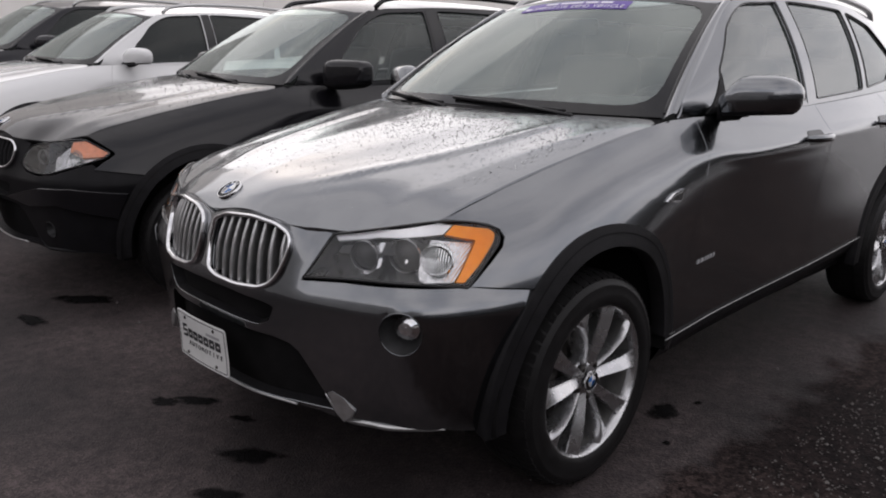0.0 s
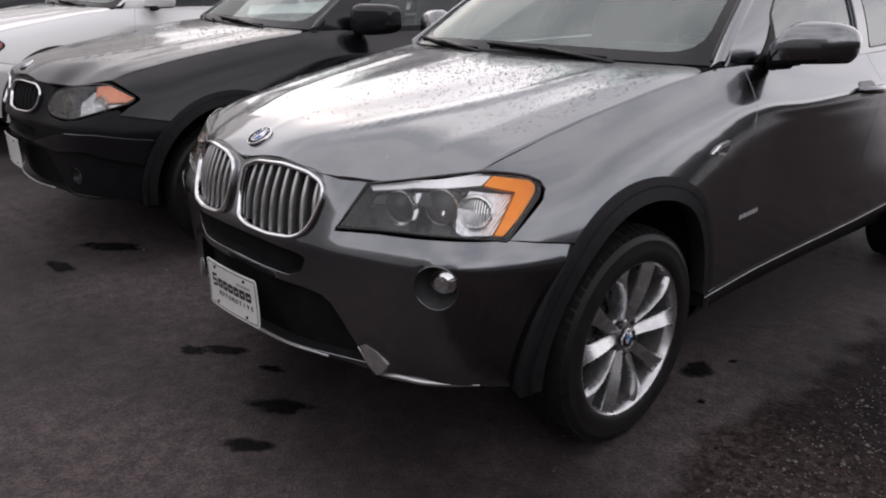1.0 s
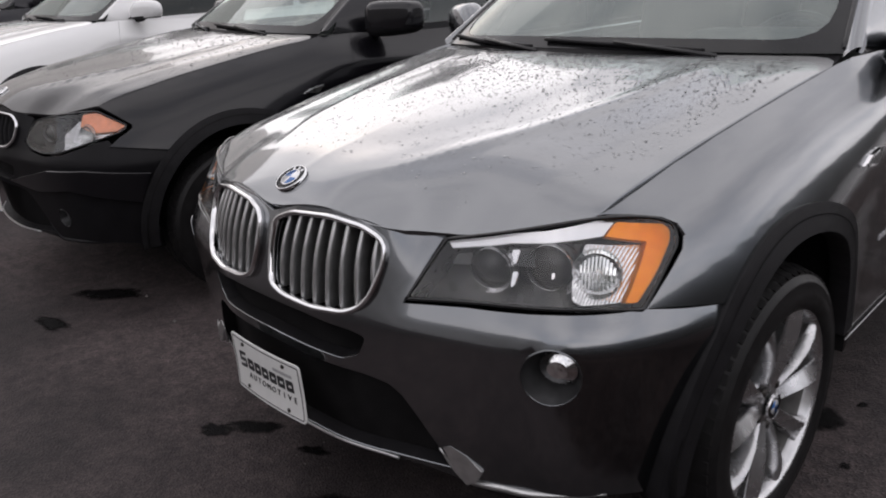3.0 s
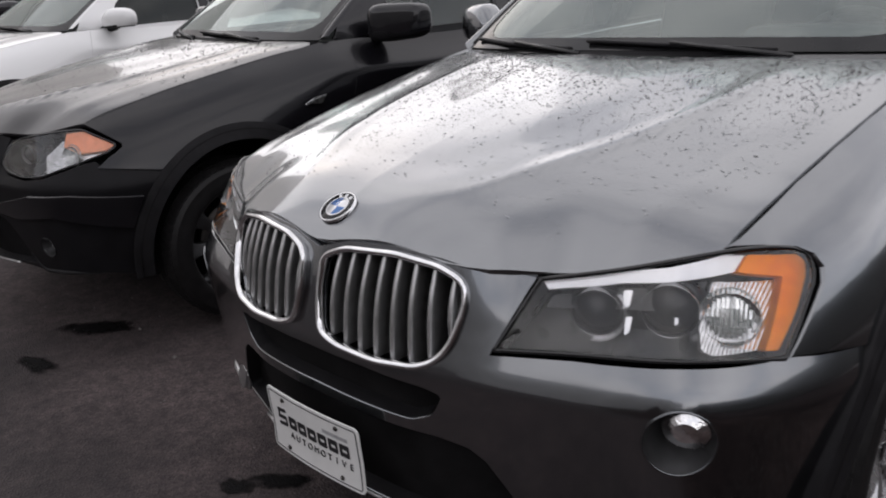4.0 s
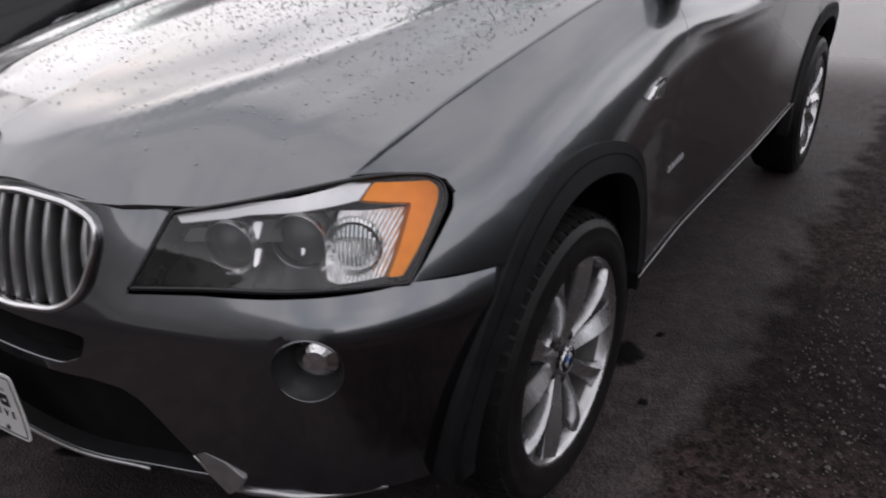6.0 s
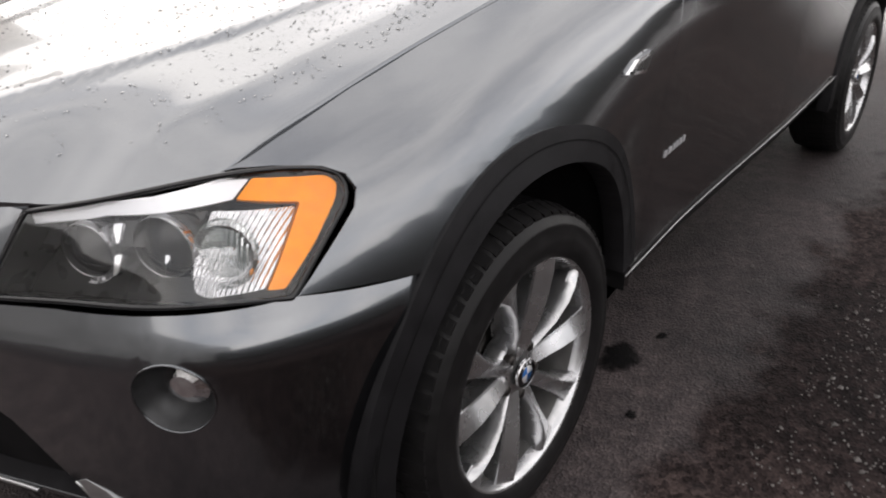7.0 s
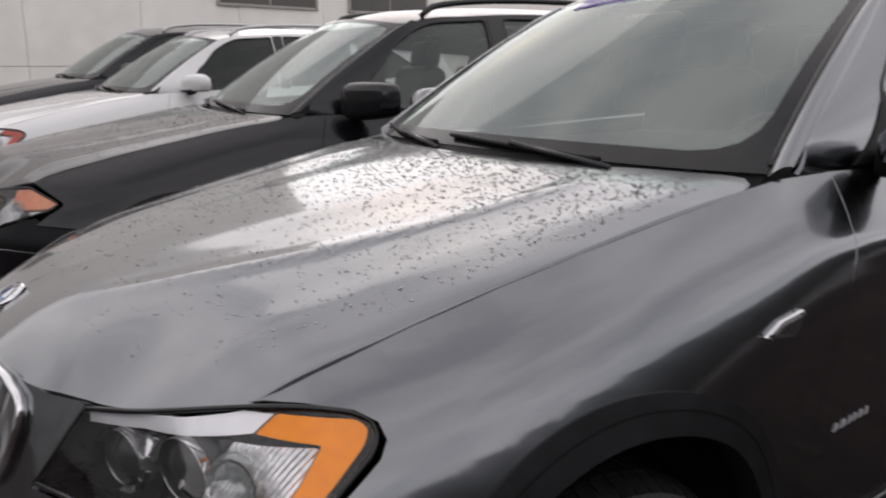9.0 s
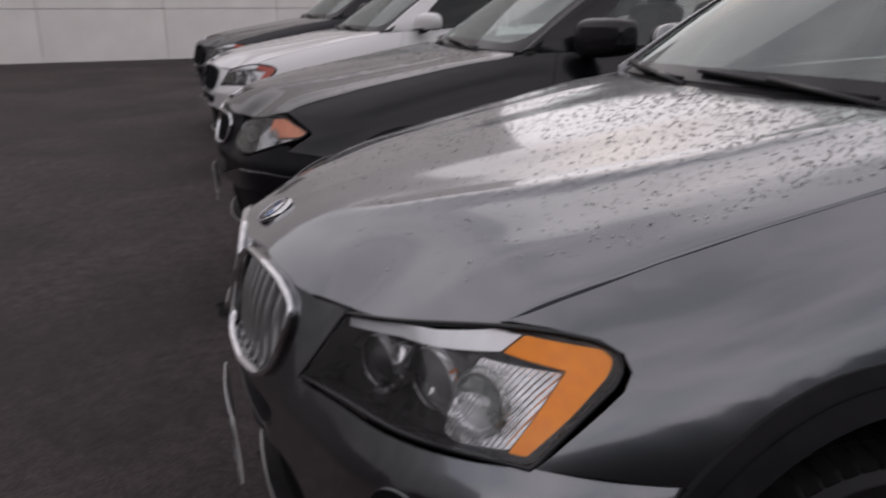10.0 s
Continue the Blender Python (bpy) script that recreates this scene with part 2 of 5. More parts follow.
def tube(path, radius, closed=False, segs=8, flat=1.0):
    """A rod along a path: verts, faces. flat squeezes its thickness along the second axis."""
    p = np.array(path, float)
    n = len(p)
    verts, faces = [], []
    prev = None
    for i in range(n):
        a = p[(i + 1) % n] if closed or i < n - 1 else p[i]
        b = p[i - 1] if closed or i > 0 else p[i]
        t = a - b
        t = t / (np.linalg.norm(t) + 1e-9)
        up = np.array([0, 1.0, 0]) if prev is None else prev
        if prev is None and abs(t[1]) > 0.9:
            up = np.array([0, 0, 1.0])
        u = up - t * (up @ t)
        u /= np.linalg.norm(u) + 1e-9
        w = np.cross(t, u)
        prev = u
        r = radius[i] if isinstance(radius, (list, tuple, np.ndarray)) else radius
        for k in range(segs):
            c, s = math.cos(2 * math.pi * k / segs), math.sin(2 * math.pi * k / segs)
            verts.append(p[i] + r * (u * c * flat + w * s))
    last = n if closed else n - 1
    for i in range(last):
        j = (i + 1) % n
        for k in range(segs):
            k2 = (k + 1) % segs
            faces.append((i * segs + k, i * segs + k2, j * segs + k2, j * segs + k))
    if not closed:
        faces.append(tuple(range(segs))[::-1])
        faces.append(tuple((n - 1) * segs + k for k in range(segs)))
    return verts, faces


def lathe(profile, segs=48, start=0.0, end=360.0):
    """Turns (radius, x) pairs about the x axis."""
    verts, faces = [], []
    full = abs(end - start) >= 359.9
    n = segs if full else segs + 1
    for i in range(n):
        a = radians(start + (end - start) * i / segs)
        for r, x in profile:
            verts.append((x, r * math.cos(a), r * math.sin(a)))
    m = len(profile)
    for i in range(segs):
        j = (i + 1) % n
        for k in range(m - 1):
            faces.append((i * m + k, j * m + k, j * m + k + 1, i * m + k + 1))
    return verts, faces


def shift(verts, d):
    return [(v[0] + d[0], v[1] + d[1], v[2] + d[2]) for v in verts]


def join(*pairs):
    verts, faces = [], []
    for v, f in pairs:
        o = len(verts)
        verts += [tuple(q) for q in v]
        faces += [tuple(i + o for i in q) for q in f]
    return verts, faces


def smooth_line(pts, n=40, closed=False):
    """Catmull-Rom line through the points, evenly resampled."""
    p = np.array(pts, float)
    m = len(p)
    out = []
    last = m if closed else m - 1
    for i in range(last):
        p1, p2 = p[i], p[(i + 1) % m]
        p0 = p[i - 1] if closed or i > 0 else 2 * p1 - p2
        p3 = p[(i + 2) % m] if closed or i < m - 2 else 2 * p2 - p1
        for t in np.linspace(0, 1, 14, endpoint=False):
            out.append(0.5 * (2 * p1 + (p2 - p0) * t + (2 * p0 - 5 * p1 + 4 * p2 - p3) * t * t + (3 * p1 - p0 - 3 * p2 + p3) * t ** 3))
    out.append(p[0] if closed else p[-1])
    out = np.array(out)
    d = np.r_[0, np.cumsum(np.linalg.norm(np.diff(out, axis=0), axis=1))]
    s = np.linspace(0, d[-1], n, endpoint=not closed)
    return np.stack([np.interp(s, d, out[:, k]) for k in range(p.shape[1])], axis=1)


def polyline(pts, step, closed=True):
    """Straight pieces resampled to about the step, corners kept."""
    p = np.array(pts, float)
    out = []
    m = len(p)
    for i in range(m if closed else m - 1):
        a, b = p[i], p[(i + 1) % m]
        k = max(1, int(np.linalg.norm(b - a) / step + 0.5))
        for t in range(k):
            out.append(a + (b - a) * t / k)
    if not closed:
        out.append(p[-1])
    return np.array(out)


def rounded(pts, r, n=5):
    """A polygon with its corners rounded by about r."""
    p = np.array(pts, float)
    out = []
    m = len(p)
    for i in range(m):
        a, b, c = p[i - 1], p[i], p[(i + 1) % m]
        ri = r[i] if isinstance(r, (list, tuple)) else r
        da, dc = np.linalg.norm(a - b), np.linalg.norm(c - b)
        k = min(ri, 0.45 * da, 0.45 * dc)
        if k < 1e-4:
            out.append(b)
            continue
        q0, q2 = b + (a - b) / da * k, b + (c - b) / dc * k
        for t in np.linspace(0, 1, n):
            out.append((1 - t) ** 2 * q0 + 2 * t * (1 - t) * b + t * t * q2)
    return np.array(out)


def area2(p):
    x, y = p[:, 0], p[:, 1]
    return 0.5 * np.sum(x * np.roll(y, -1) - y * np.roll(x, -1))


def inset(p, d):
    """Moves a closed outline inwards by d."""
    p = np.array(p, float)
    sgn = 1 if area2(p) > 0 else -1
    t = np.roll(p, -1, 0) - np.roll(p, 1, 0)
    t /= np.linalg.norm(t, axis=1)[:, None] + 1e-9
    return p + sgn * d * np.stack([-t[:, 1], t[:, 0]], 1)


def inside(q, poly):
    x, y = q[:, 0], q[:, 1]
    c = np.zeros(len(q), bool)
    a = poly
    b = np.roll(poly, -1, 0)
    for (x1, y1), (x2, y2) in zip(a, b):
        cond = (y1 > y) != (y2 > y)
        with np.errstate(divide="ignore", invalid="ignore"):
            c ^= cond & (x < (x2 - x1) * (y - y1) / (y2 - y1 + 1e-15) + x1)
    return c


def hermite(xs, V, x):
    """Smooth interpolation of rows V (k, n) at xs (k) for each x (n)."""
    xs = np.array(xs, float)
    V = np.array(V, float)
    if V.ndim == 1:
        V = np.repeat(V[:, None], len(x), 1)
    d = np.diff(V, axis=0) / np.diff(xs)[:, None]
    m = np.zeros_like(V)
    m[0], m[-1] = d[0], d[-1]
    h = np.diff(xs)[:, None]
    m[1:-1] = (d[:-1] * h[1:] + d[1:] * h[:-1]) / (h[1:] + h[:-1])
    i = np.clip(np.searchsorted(xs, x) - 1, 0, len(xs) - 2)
    k = np.arange(len(x))
    hh = xs[i + 1] - xs[i]
    t = (x - xs[i]) / hh
    out_lo, out_hi = t < 0, t > 1
    tc = np.clip(t, 0, 1)
    r = ((1 + 2 * tc) * (1 - tc) ** 2 * V[i, k] + tc * (1 - tc) ** 2 * hh * m[i, k] + tc * tc * (3 - 2 * tc) * V[i + 1, k] + tc * tc * (tc - 1) * hh * m[i + 1, k])
    r = np.where(out_lo, V[0, k] + (x - xs[0]) * m[0, k], r)
    return np.where(out_hi, V[-1, k] + (x - xs[-1]) * m[-1, k], r)


def table(xs, ys, T):
    """f(x, y) through a table with one row for each x."""
    T = np.array(T, float)

    def f(x, y):
        x, y = np.asarray(x, float), np.asarray(y, float)
        rows = np.stack([hermite(ys, T[i], y) for i in range(len(xs))])
        return hermite(xs, rows, x)
    return f


def surf_normals(S, uv, sign):
    e = 0.0015
    a = S(uv[:, 0] + e, uv[:, 1]) - S(uv[:, 0] - e, uv[:, 1])
    b = S(uv[:, 0], uv[:, 1] + e) - S(uv[:, 0], uv[:, 1] - e)
    n = np.cross(a, b) * sign
    return n / (np.linalg.norm(n, axis=1)[:, None] + 1e-12)


from mathutils import geometry


def panel(name, S, outline, material, parent, sign=1, holes=(), step=0.03, depth=0.012, gap=0.002, lift=0.0, mirror=False, label=""):
    """A sheet cut from the surface S(u, v) along an outline, with rims turned inwards by depth. sign sets the outer side."""
    loops = [inset(polyline(outline, step), gap)] + [inset(polyline(h, step), -gap) for h in holes]
    pts = np.concatenate(loops)
    edges, rings, o = [], [], 0
    for lp in loops:
        k = len(lp)
        edges += [(o + i, o + (i + 1) % k) for i in range(k)]
        rings.append(list(range(o, o + k)))
        o += k
    lo, hi = loops[0].min(0), loops[0].max(0)
    gx, gy = np.meshgrid(np.arange(lo[0] + step / 2, hi[0], step), np.arange(lo[1] + step / 2, hi[1], step))
    g = np.stack([gx.ravel(), gy.ravel()], 1)
    keep = inside(g, loops[0])
    for lp in loops[1:]:
        keep &= ~inside(g, lp)
    g = g[keep]
    if len(g):
        near = np.min(np.linalg.norm(g[:, None, :] - pts[None, :, :], axis=2), axis=1)
        g = g[near > 0.45 * step]
    allp = np.concatenate([pts, g]) if len(g) else pts
    res = geometry.delaunay_2d_cdt([Vector(p) for p in allp], edges, [], 0, 1e-6)
    P = np.array([(v.x, v.y) for v in res[0]])
    tris = np.array([f for f in res[2] if len(f) == 3])
    c = P[tris].mean(1)
    ok = inside(c, loops[0])
    for lp in loops[1:]:
        ok &= ~inside(c, lp)
    tris = tris[ok]
    Q = S(P[:, 0], P[:, 1])
    N = surf_normals(S, P, sign)
    Q = Q + N * lift
    # orient by the outer side
    fn = np.cross(Q[tris[:, 1]] - Q[tris[:, 0]], Q[tris[:, 2]] - Q[tris[:, 0]])
    flip = np.einsum("ij,ij->i", fn, N[tris[:, 0]]) < 0
    tris[flip] = tris[flip][:, ::-1]
    verts, norms, faces = [*Q], [*N], [tuple(t) for t in tris]
    # rims
    if depth:
        count = {}
        for t in tris:
            for a, b in ((t[0], t[1]), (t[1], t[2]), (t[2], t[0])):
                count[(a, b)] = count.get((a, b), 0) + 1
        for (a, b) in list(count):
            if (b, a) not in count:
                d = Q[b] - Q[a]
                sn = np.cross(d, (N[a] + N[b]) / 2)
                sn /= np.linalg.norm(sn) + 1e-12
                k = len(verts)
                verts += [Q[a], Q[b], Q[b] - N[b] * depth, Q[a] - N[a] * depth]
                norms += [(N[a] + sn) / np.linalg.norm(N[a] + sn), (N[b] + sn) / np.linalg.norm(N[b] + sn), sn, sn]
                faces.append((k + 1, k, k + 3, k + 2))
    verts, norms = np.array(verts), np.array(norms)
    used = sorted({i for f in faces for i in f})
    remap = {u: i for i, u in enumerate(used)}
    verts, norms = verts[used], norms[used]
    faces = [tuple(remap[i] for i in f) for f in faces]
    if mirror:
        verts = verts * np.array([-1, 1, 1])
        norms = norms * np.array([-1, 1, 1])
        faces = [f[::-1] for f in faces]
    return mk(name, verts, faces, material, parent, label, normals=norms)


def text_mesh(body, size, material, name, parent=None, squash=1.0):
    cu = bpy.data.curves.new("lettering", "FONT")
    cu.body, cu.size, cu.align_x, cu.align_y, cu.extrude = body, size, "CENTER", "CENTER", 0.0006
    ob = new("lettering", cu)
    me = bpy.data.meshes.new_from_object(ob.evaluated_get(bpy.context.evaluated_depsgraph_get()))
    bpy.data.objects.remove(ob)
    me.materials.clear()
    me.materials.append(material)
    for v in me.vertices:
        v.co.x *= squash
    o2 = new(name, me)
    if parent:
        o2.parent = parent
    return o2


# ---- car surfaces (metres; nose at y = 0, the car's left side at +x) ----
HUB_Y, HUB_Z, REAR_Y, ARCH_R = 0.862, 0.340, 3.672, 0.482
PLAN = [(0.0, 0.03), (0.2, 0.043), (0.35, 0.083), (0.5, 0.125), (0.62, 0.163), (0.72, 0.214), (0.80, 0.297), (0.853, 0.405), (0.880, 0.52), (0.888, 0.64)]
plan_line = smooth_line([(-x, y) for x, y in PLAN[:0:-1]] + PLAN, 600)
plan_s = np.r_[0, np.cumsum(np.linalg.norm(np.diff(plan_line, axis=0), axis=1))]
plan_s -= plan_s[-1] / 2
plan_t = np.gradient(plan_line, plan_s, axis=0)
plan_n = np.stack([-plan_t[:, 1], plan_t[:, 0]], 1)
plan_n /= np.linalg.norm(plan_n, axis=1)[:, None]
LEAN_Z = [0.20, 0.28, 0.36, 0.48, 0.58, 0.63, 0.652, 0.67, 0.70, 0.73, 0.78, 0.84, 0.89, 0.95]
LEAN_D = [0.085, 0.055, 0.036, 0.018, 0.006, 0.001, 0.0, 0.006, 0.020, 0.034, 0.056, 0.087, 0.116, 0.16]


def S_front(s, z):
    s, z = np.asarray(s, float), np.asarray(z, float)
    x, y = np.interp(s, plan_s, plan_line[:, 0]), np.interp(s, plan_s, plan_line[:, 1])
    nx, ny = np.interp(s, plan_s, plan_n[:, 0]), np.interp(s, plan_s, plan_n[:, 1])
    k = np.clip((np.abs(s) - 0.33) / 0.13, 0, 1)
    k = 0.55 + 0.45 * k * k * (3 - 2 * k)
    rise = 0.010 * np.clip((np.abs(s) - 0.42) / 0.25, 0, 1) * np.clip((0.80 - z) / 0.10, 0, 1) * np.clip((z - 0.45) / 0.12, 0, 1)
    d = hermite(LEAN_Z, LEAN_D, z - rise)
    d = np.where(z - rise > 0.652, d * k, d)
    return np.stack([x + nx * d, y + ny * d, z], 1)


def on_front(pts):
    """(x, y, z) near the nose to (s, z) on it."""
    out = []
    ss = np.linspace(plan_s[0], plan_s[-1], 1500)
    for x, y, z in pts:
        q = S_front(ss, np.full(len(ss), z))
        out.append((ss[np.argmin((q[:, 0] - x) ** 2 + (q[:, 1] - y) ** 2)], z))
    return np.array(out)


# upper edge of the flanks: bonnet seam, then belt line
TOP_Y = [0.20, 0.36, 0.6, 0.9, 1.2, 1.36, 1.5, 1.8, 2.5, 3.3, 4.0, 4.5]
TOP_X = [0.655, 0.697, 0.717, 0.737, 0.752, 0.763, 0.778, 0.806, 0.82, 0.80, 0.745, 0.65]
TOP_Z = [0.825, 0.887, 0.957, 1.025, 1.080, 1.110, 1.118, 1.112, 1.135, 1.165, 1.19, 1.20]
FALL = [0.0, 0.03, 0.07, 0.12, 0.18, 0.26, 0.40, 0.58, 0.80, 1.0]
FLANK_Y = [0.36, 0.58, 0.90, 1.30, 1.7, 2.6, 3.4, 3.9, 4.5]
flank = table(FLANK_Y, FALL, [
    [0, 0.036, 0.066, 0.094, 0.120, 0.138, 0.140, 0.13, 0.10, 0.06],
    [0, 0.042, 0.083, 0.118, 0.145, 0.170, 0.184, 0.172, 0.13, 0.09],
    [0, 0.044, 0.086, 0.119, 0.143, 0.166, 0.181, 0.170, 0.12, 0.08],
    [0, 0.037, 0.075, 0.106, 0.124, 0.130, 0.119, 0.110, 0.10, 0.07],
    [0, 0.022, 0.054, 0.092, 0.090, 0.079, 0.063, 0.054, 0.05, 0.03],
    [0, 0.020, 0.050, 0.089, 0.087, 0.076, 0.059, 0.050, 0.045, 0.03],
    [0, 0.024, 0.058, 0.098, 0.103, 0.096, 0.082, 0.074, 0.066, 0.05],
    [0, 0.030, 0.066, 0.100, 0.122, 0.134, 0.136, 0.126, 0.09, 0.05],
    [0, 0.030, 0.066, 0.100, 0.122, 0.134, 0.136, 0.126, 0.09, 0.05],
])


def S_side(y, z):
    y, z = np.asarray(y, float), np.asarray(z, float)
    tx, tz = hermite(TOP_Y, TOP_X, y), hermite(TOP_Y, TOP_Z, y)
    return np.stack([tx + flank(y, np.maximum(tz - z, -0.02)), y, z], 1)


HOOD_X = [0.0, 0.2, 0.36, 0.46, 0.6, 0.7, 0.8]
HOOD_Y = [0.04, 0.085, 0.13, 0.20, 0.36, 0.6, 0.9, 1.2, 1.45]
hood_z = table(HOOD_Y, HOOD_X, [
    [0.805, 0.795, 0.765, 0.735, 0.69, 0.64, 0.58],
    [0.862, 0.858, 0.812, 0.775, 0.73, 0.68, 0.62],
    [0.898, 0.888, 0.840, 0.802, 0.765, 0.72, 0.66],
    [0.932, 0.925, 0.888, 0.842, 0.806, 0.77, 0.72],
    [0.975, 0.971, 0.953, 0.934, 0.908, 0.885, 0.848],
    [1.022, 1.019, 1.008, 0.996, 0.978, 0.963, 0.937],
    [1.070, 1.068, 1.062, 1.054, 1.043, 1.033, 1.012],
    [1.114, 1.113, 1.110, 1.106, 1.100, 1.092, 1.070],
    [1.145, 1.144, 1.142, 1.139, 1.134, 1.126, 1.104],
])


def S_hood(x, y):
    x, y = np.asarray(x, float), np.asarray(y, float)
    a = np.abs(x)
    z = hood_z(y, a)
    fade = np.clip((y - 0.16) / 0.25, 0, 1) * np.clip((1.22 - y) / 0.2, 0, 1)
    # sharp crease of the power dome, flatter outside it, and a soft outer fold
    ra = hermite([0.1, 0.27, 0.47, 0.74, 0.96, 1.14, 1.3], [0.13, 0.24, 0.345, 0.430, 0.465, 0.487, 0.50], y)
    q = (a - ra)
    z = z + fade * (0.0055 * np.exp(-(q / np.where(q > 0, 0.024, 0.034)) ** 2) - 0.004 * np.exp(-((q + 0.15) / 0.09) ** 2))
    rb = hermite([0.3, 0.5, 0.7, 0.9, 1.1], [0.555, 0.578, 0.597, 0.623, 0.665], y)
    z = z + fade * 0.003 * np.exp(-((a - rb) / 0.045) ** 2)
    return np.stack([x, y, z], 1)


ROOF_Y = [1.40, 1.75, 2.05, 2.4, 2.9, 3.5, 4.0, 4.4]
ROOF_X = [0.782, 0.690, 0.612, 0.600, 0.602, 0.590, 0.56, 0.52]
ROOF_Z = [1.128, 1.352, 1.540, 1.585, 1.605, 1.590, 1.53, 1.44]


def S_cabin(y, w):
    """Sides of the cabin, from the belt line (w = 0) to the roof edge (w = 1)."""
    y, w = np.asarray(y, float), np.asarray(w, float)
    ax, az = hermite(TOP_Y, TOP_X, y), hermite(TOP_Y, TOP_Z, y)
    bx, bz = hermite(ROOF_Y, ROOF_X, y), hermite(ROOF_Y, ROOF_Z, y)
    out = 0.028 * 4 * w * (1 - w) * np.clip((bz - az) / 0.45, 0, 1)
    return np.stack([ax + (bx - ax) * w + out, y, az + (bz - az) * w], 1)


def S_screen(u, w):
    """Windscreen: u across (-1 to 1), w from base to roof."""
    u, w = np.asarray(u, float), np.asarray(w, float)
    wrap = np.clip((np.abs(u) - 0.68) / 0.32, 0, 1.2) ** 2
    b = np.stack([0.742 * u, 1.250 + 0.100 * u * u + 0.035 * wrap, 1.122 - 0.004 * u * u], 1)
    t = np.stack([0.582 * u, 1.93 + 0.070 * u * u + 0.030 * wrap, 1.578 - 0.046 * u * u], 1)
    p = b + (t - b) * w[:, None]
    k = 4 * w * (1 - w)
    p[:, 1] -= 0.012 * k
    p[:, 2] += 0.020 * k
    return p


def S_roof(x, y):
    x, y = np.asarray(x, float), np.asarray(y, float)
    ex, ez = hermite(ROOF_Y, ROOF_X, y), hermite(ROOF_Y, ROOF_Z, y)
    front = np.clip((2.45 - y) / 0.5, 0, 1)
    return np.stack([x, y, ez + (0.062 - 0.01 * front) * (1 - np.clip(np.abs(x) / ex, 0, 1.05) ** 2)], 1)


def S_tail(x, z):
    x, z = np.asarray(x, float), np.asarray(z, float)
    y = hermite([0.25, 0.45, 0.7, 0.95, 1.15, 1.35, 1.55], [4.50, 4.60, 4.64, 4.61, 4.54, 4.44, 4.27], z) - 0.16 * x * x
    return np.stack([x, y, z], 1)


def arc(cy, cz, r, a0, a1, n=16):
    """Wheel arch line: a little taller than a circle."""
    return [(cy + 0.018 + (r - 0.008) * math.cos(radians(a)), cz + (r + 0.012) * math.sin(radians(a))) for a in np.linspace(a0, a1, n)]


def top_z(y):
    return float(hermite(TOP_Y, TOP_Z, np.array([y]))[0])


HL_SHARP = [(0.408, 0.128, 0.716), (0.456, 0.196, 0.834), (0.58, 0.258, 0.862), (0.700, 0.354, 0.887), (0.739, 0.42, 0.884), (0.764, 0.475, 0.874), (0.778, 0.499, 0.860), (0.787, 0.503, 0.842),
            (0.795, 0.490, 0.823), (0.806, 0.41, 0.765), (0.810, 0.365, 0.728), (0.69, 0.235, 0.737), (0.54, 0.17, 0.730)]
HL_SOFT = [(0.40, 0.13, 0.735), (0.415, 0.17, 0.815), (0.55, 0.25, 0.848), (0.64, 0.31, 0.863), (0.70, 0.36, 0.868), (0.775, 0.44, 0.808), (0.77, 0.41, 0.785),
           (0.72, 0.28, 0.742), (0.64, 0.21, 0.706), (0.55, 0.165, 0.697), (0.45, 0.13, 0.708)]


def mirror_pts(p):
    q = np.array(p, float).copy()
    q[:, 0] *= -1
    return q[::-1]


def roundel(parent, at, normal_turn, r, name="badge"):
    """A round badge: dark ring, blue and white quarters, bright rim."""
    M = Matrix.Translation(at) @ normal_turn
    def put(vf):
        return [tuple(M @ Vector((v[1], v[2], v[0]))) for v in vf[0]], vf[1]
    v, f = put(lathe([(0.0, 0.003), (r * 0.97, 0.003), (r, 0.0), (r, -0.004)], 40))
    b = mk(name, v, f, GLOSSB, parent, "round badge with blue and white quarters")
    v, f = put(lathe([(r * 0.97, 0.0035), (r * 1.0, 0.0045), (r * 1.04, 0.003), (r * 1.05, -0.003)], 40))
    mk("rim_ring", v, f, CHROME, b)
    for k in range(4):
        v, f = put(lathe([(0.0, 0.0042), (r * 0.60, 0.0042), (r * 0.61, 0.003)], 10, 90 * k, 90 * k + 90))
        mk("quarter", v, f, BLUE if k % 2 else BADGEW, b)
    v, f = put(lathe([(r * 0.60, 0.0046), (r * 0.63, 0.0050), (r * 0.66, 0.0042)], 32))
    mk("inner_ring", v, f, CHROME, b)
    for k in range(3):
        a = radians(60 + 30 * k)
        bm = box_bm((r * 0.16, r * 0.2, 0.001), (0, 0, 0), 0, 1)
        bm.transform(M @ Matrix.Translation((r * 0.8 * math.cos(a), r * 0.8 * math.sin(a), 0.0036)) @ Matrix.Rotation(a - math.pi / 2, 4, "Z"))
        part("mark", bm, BADGEW, b)
    return b


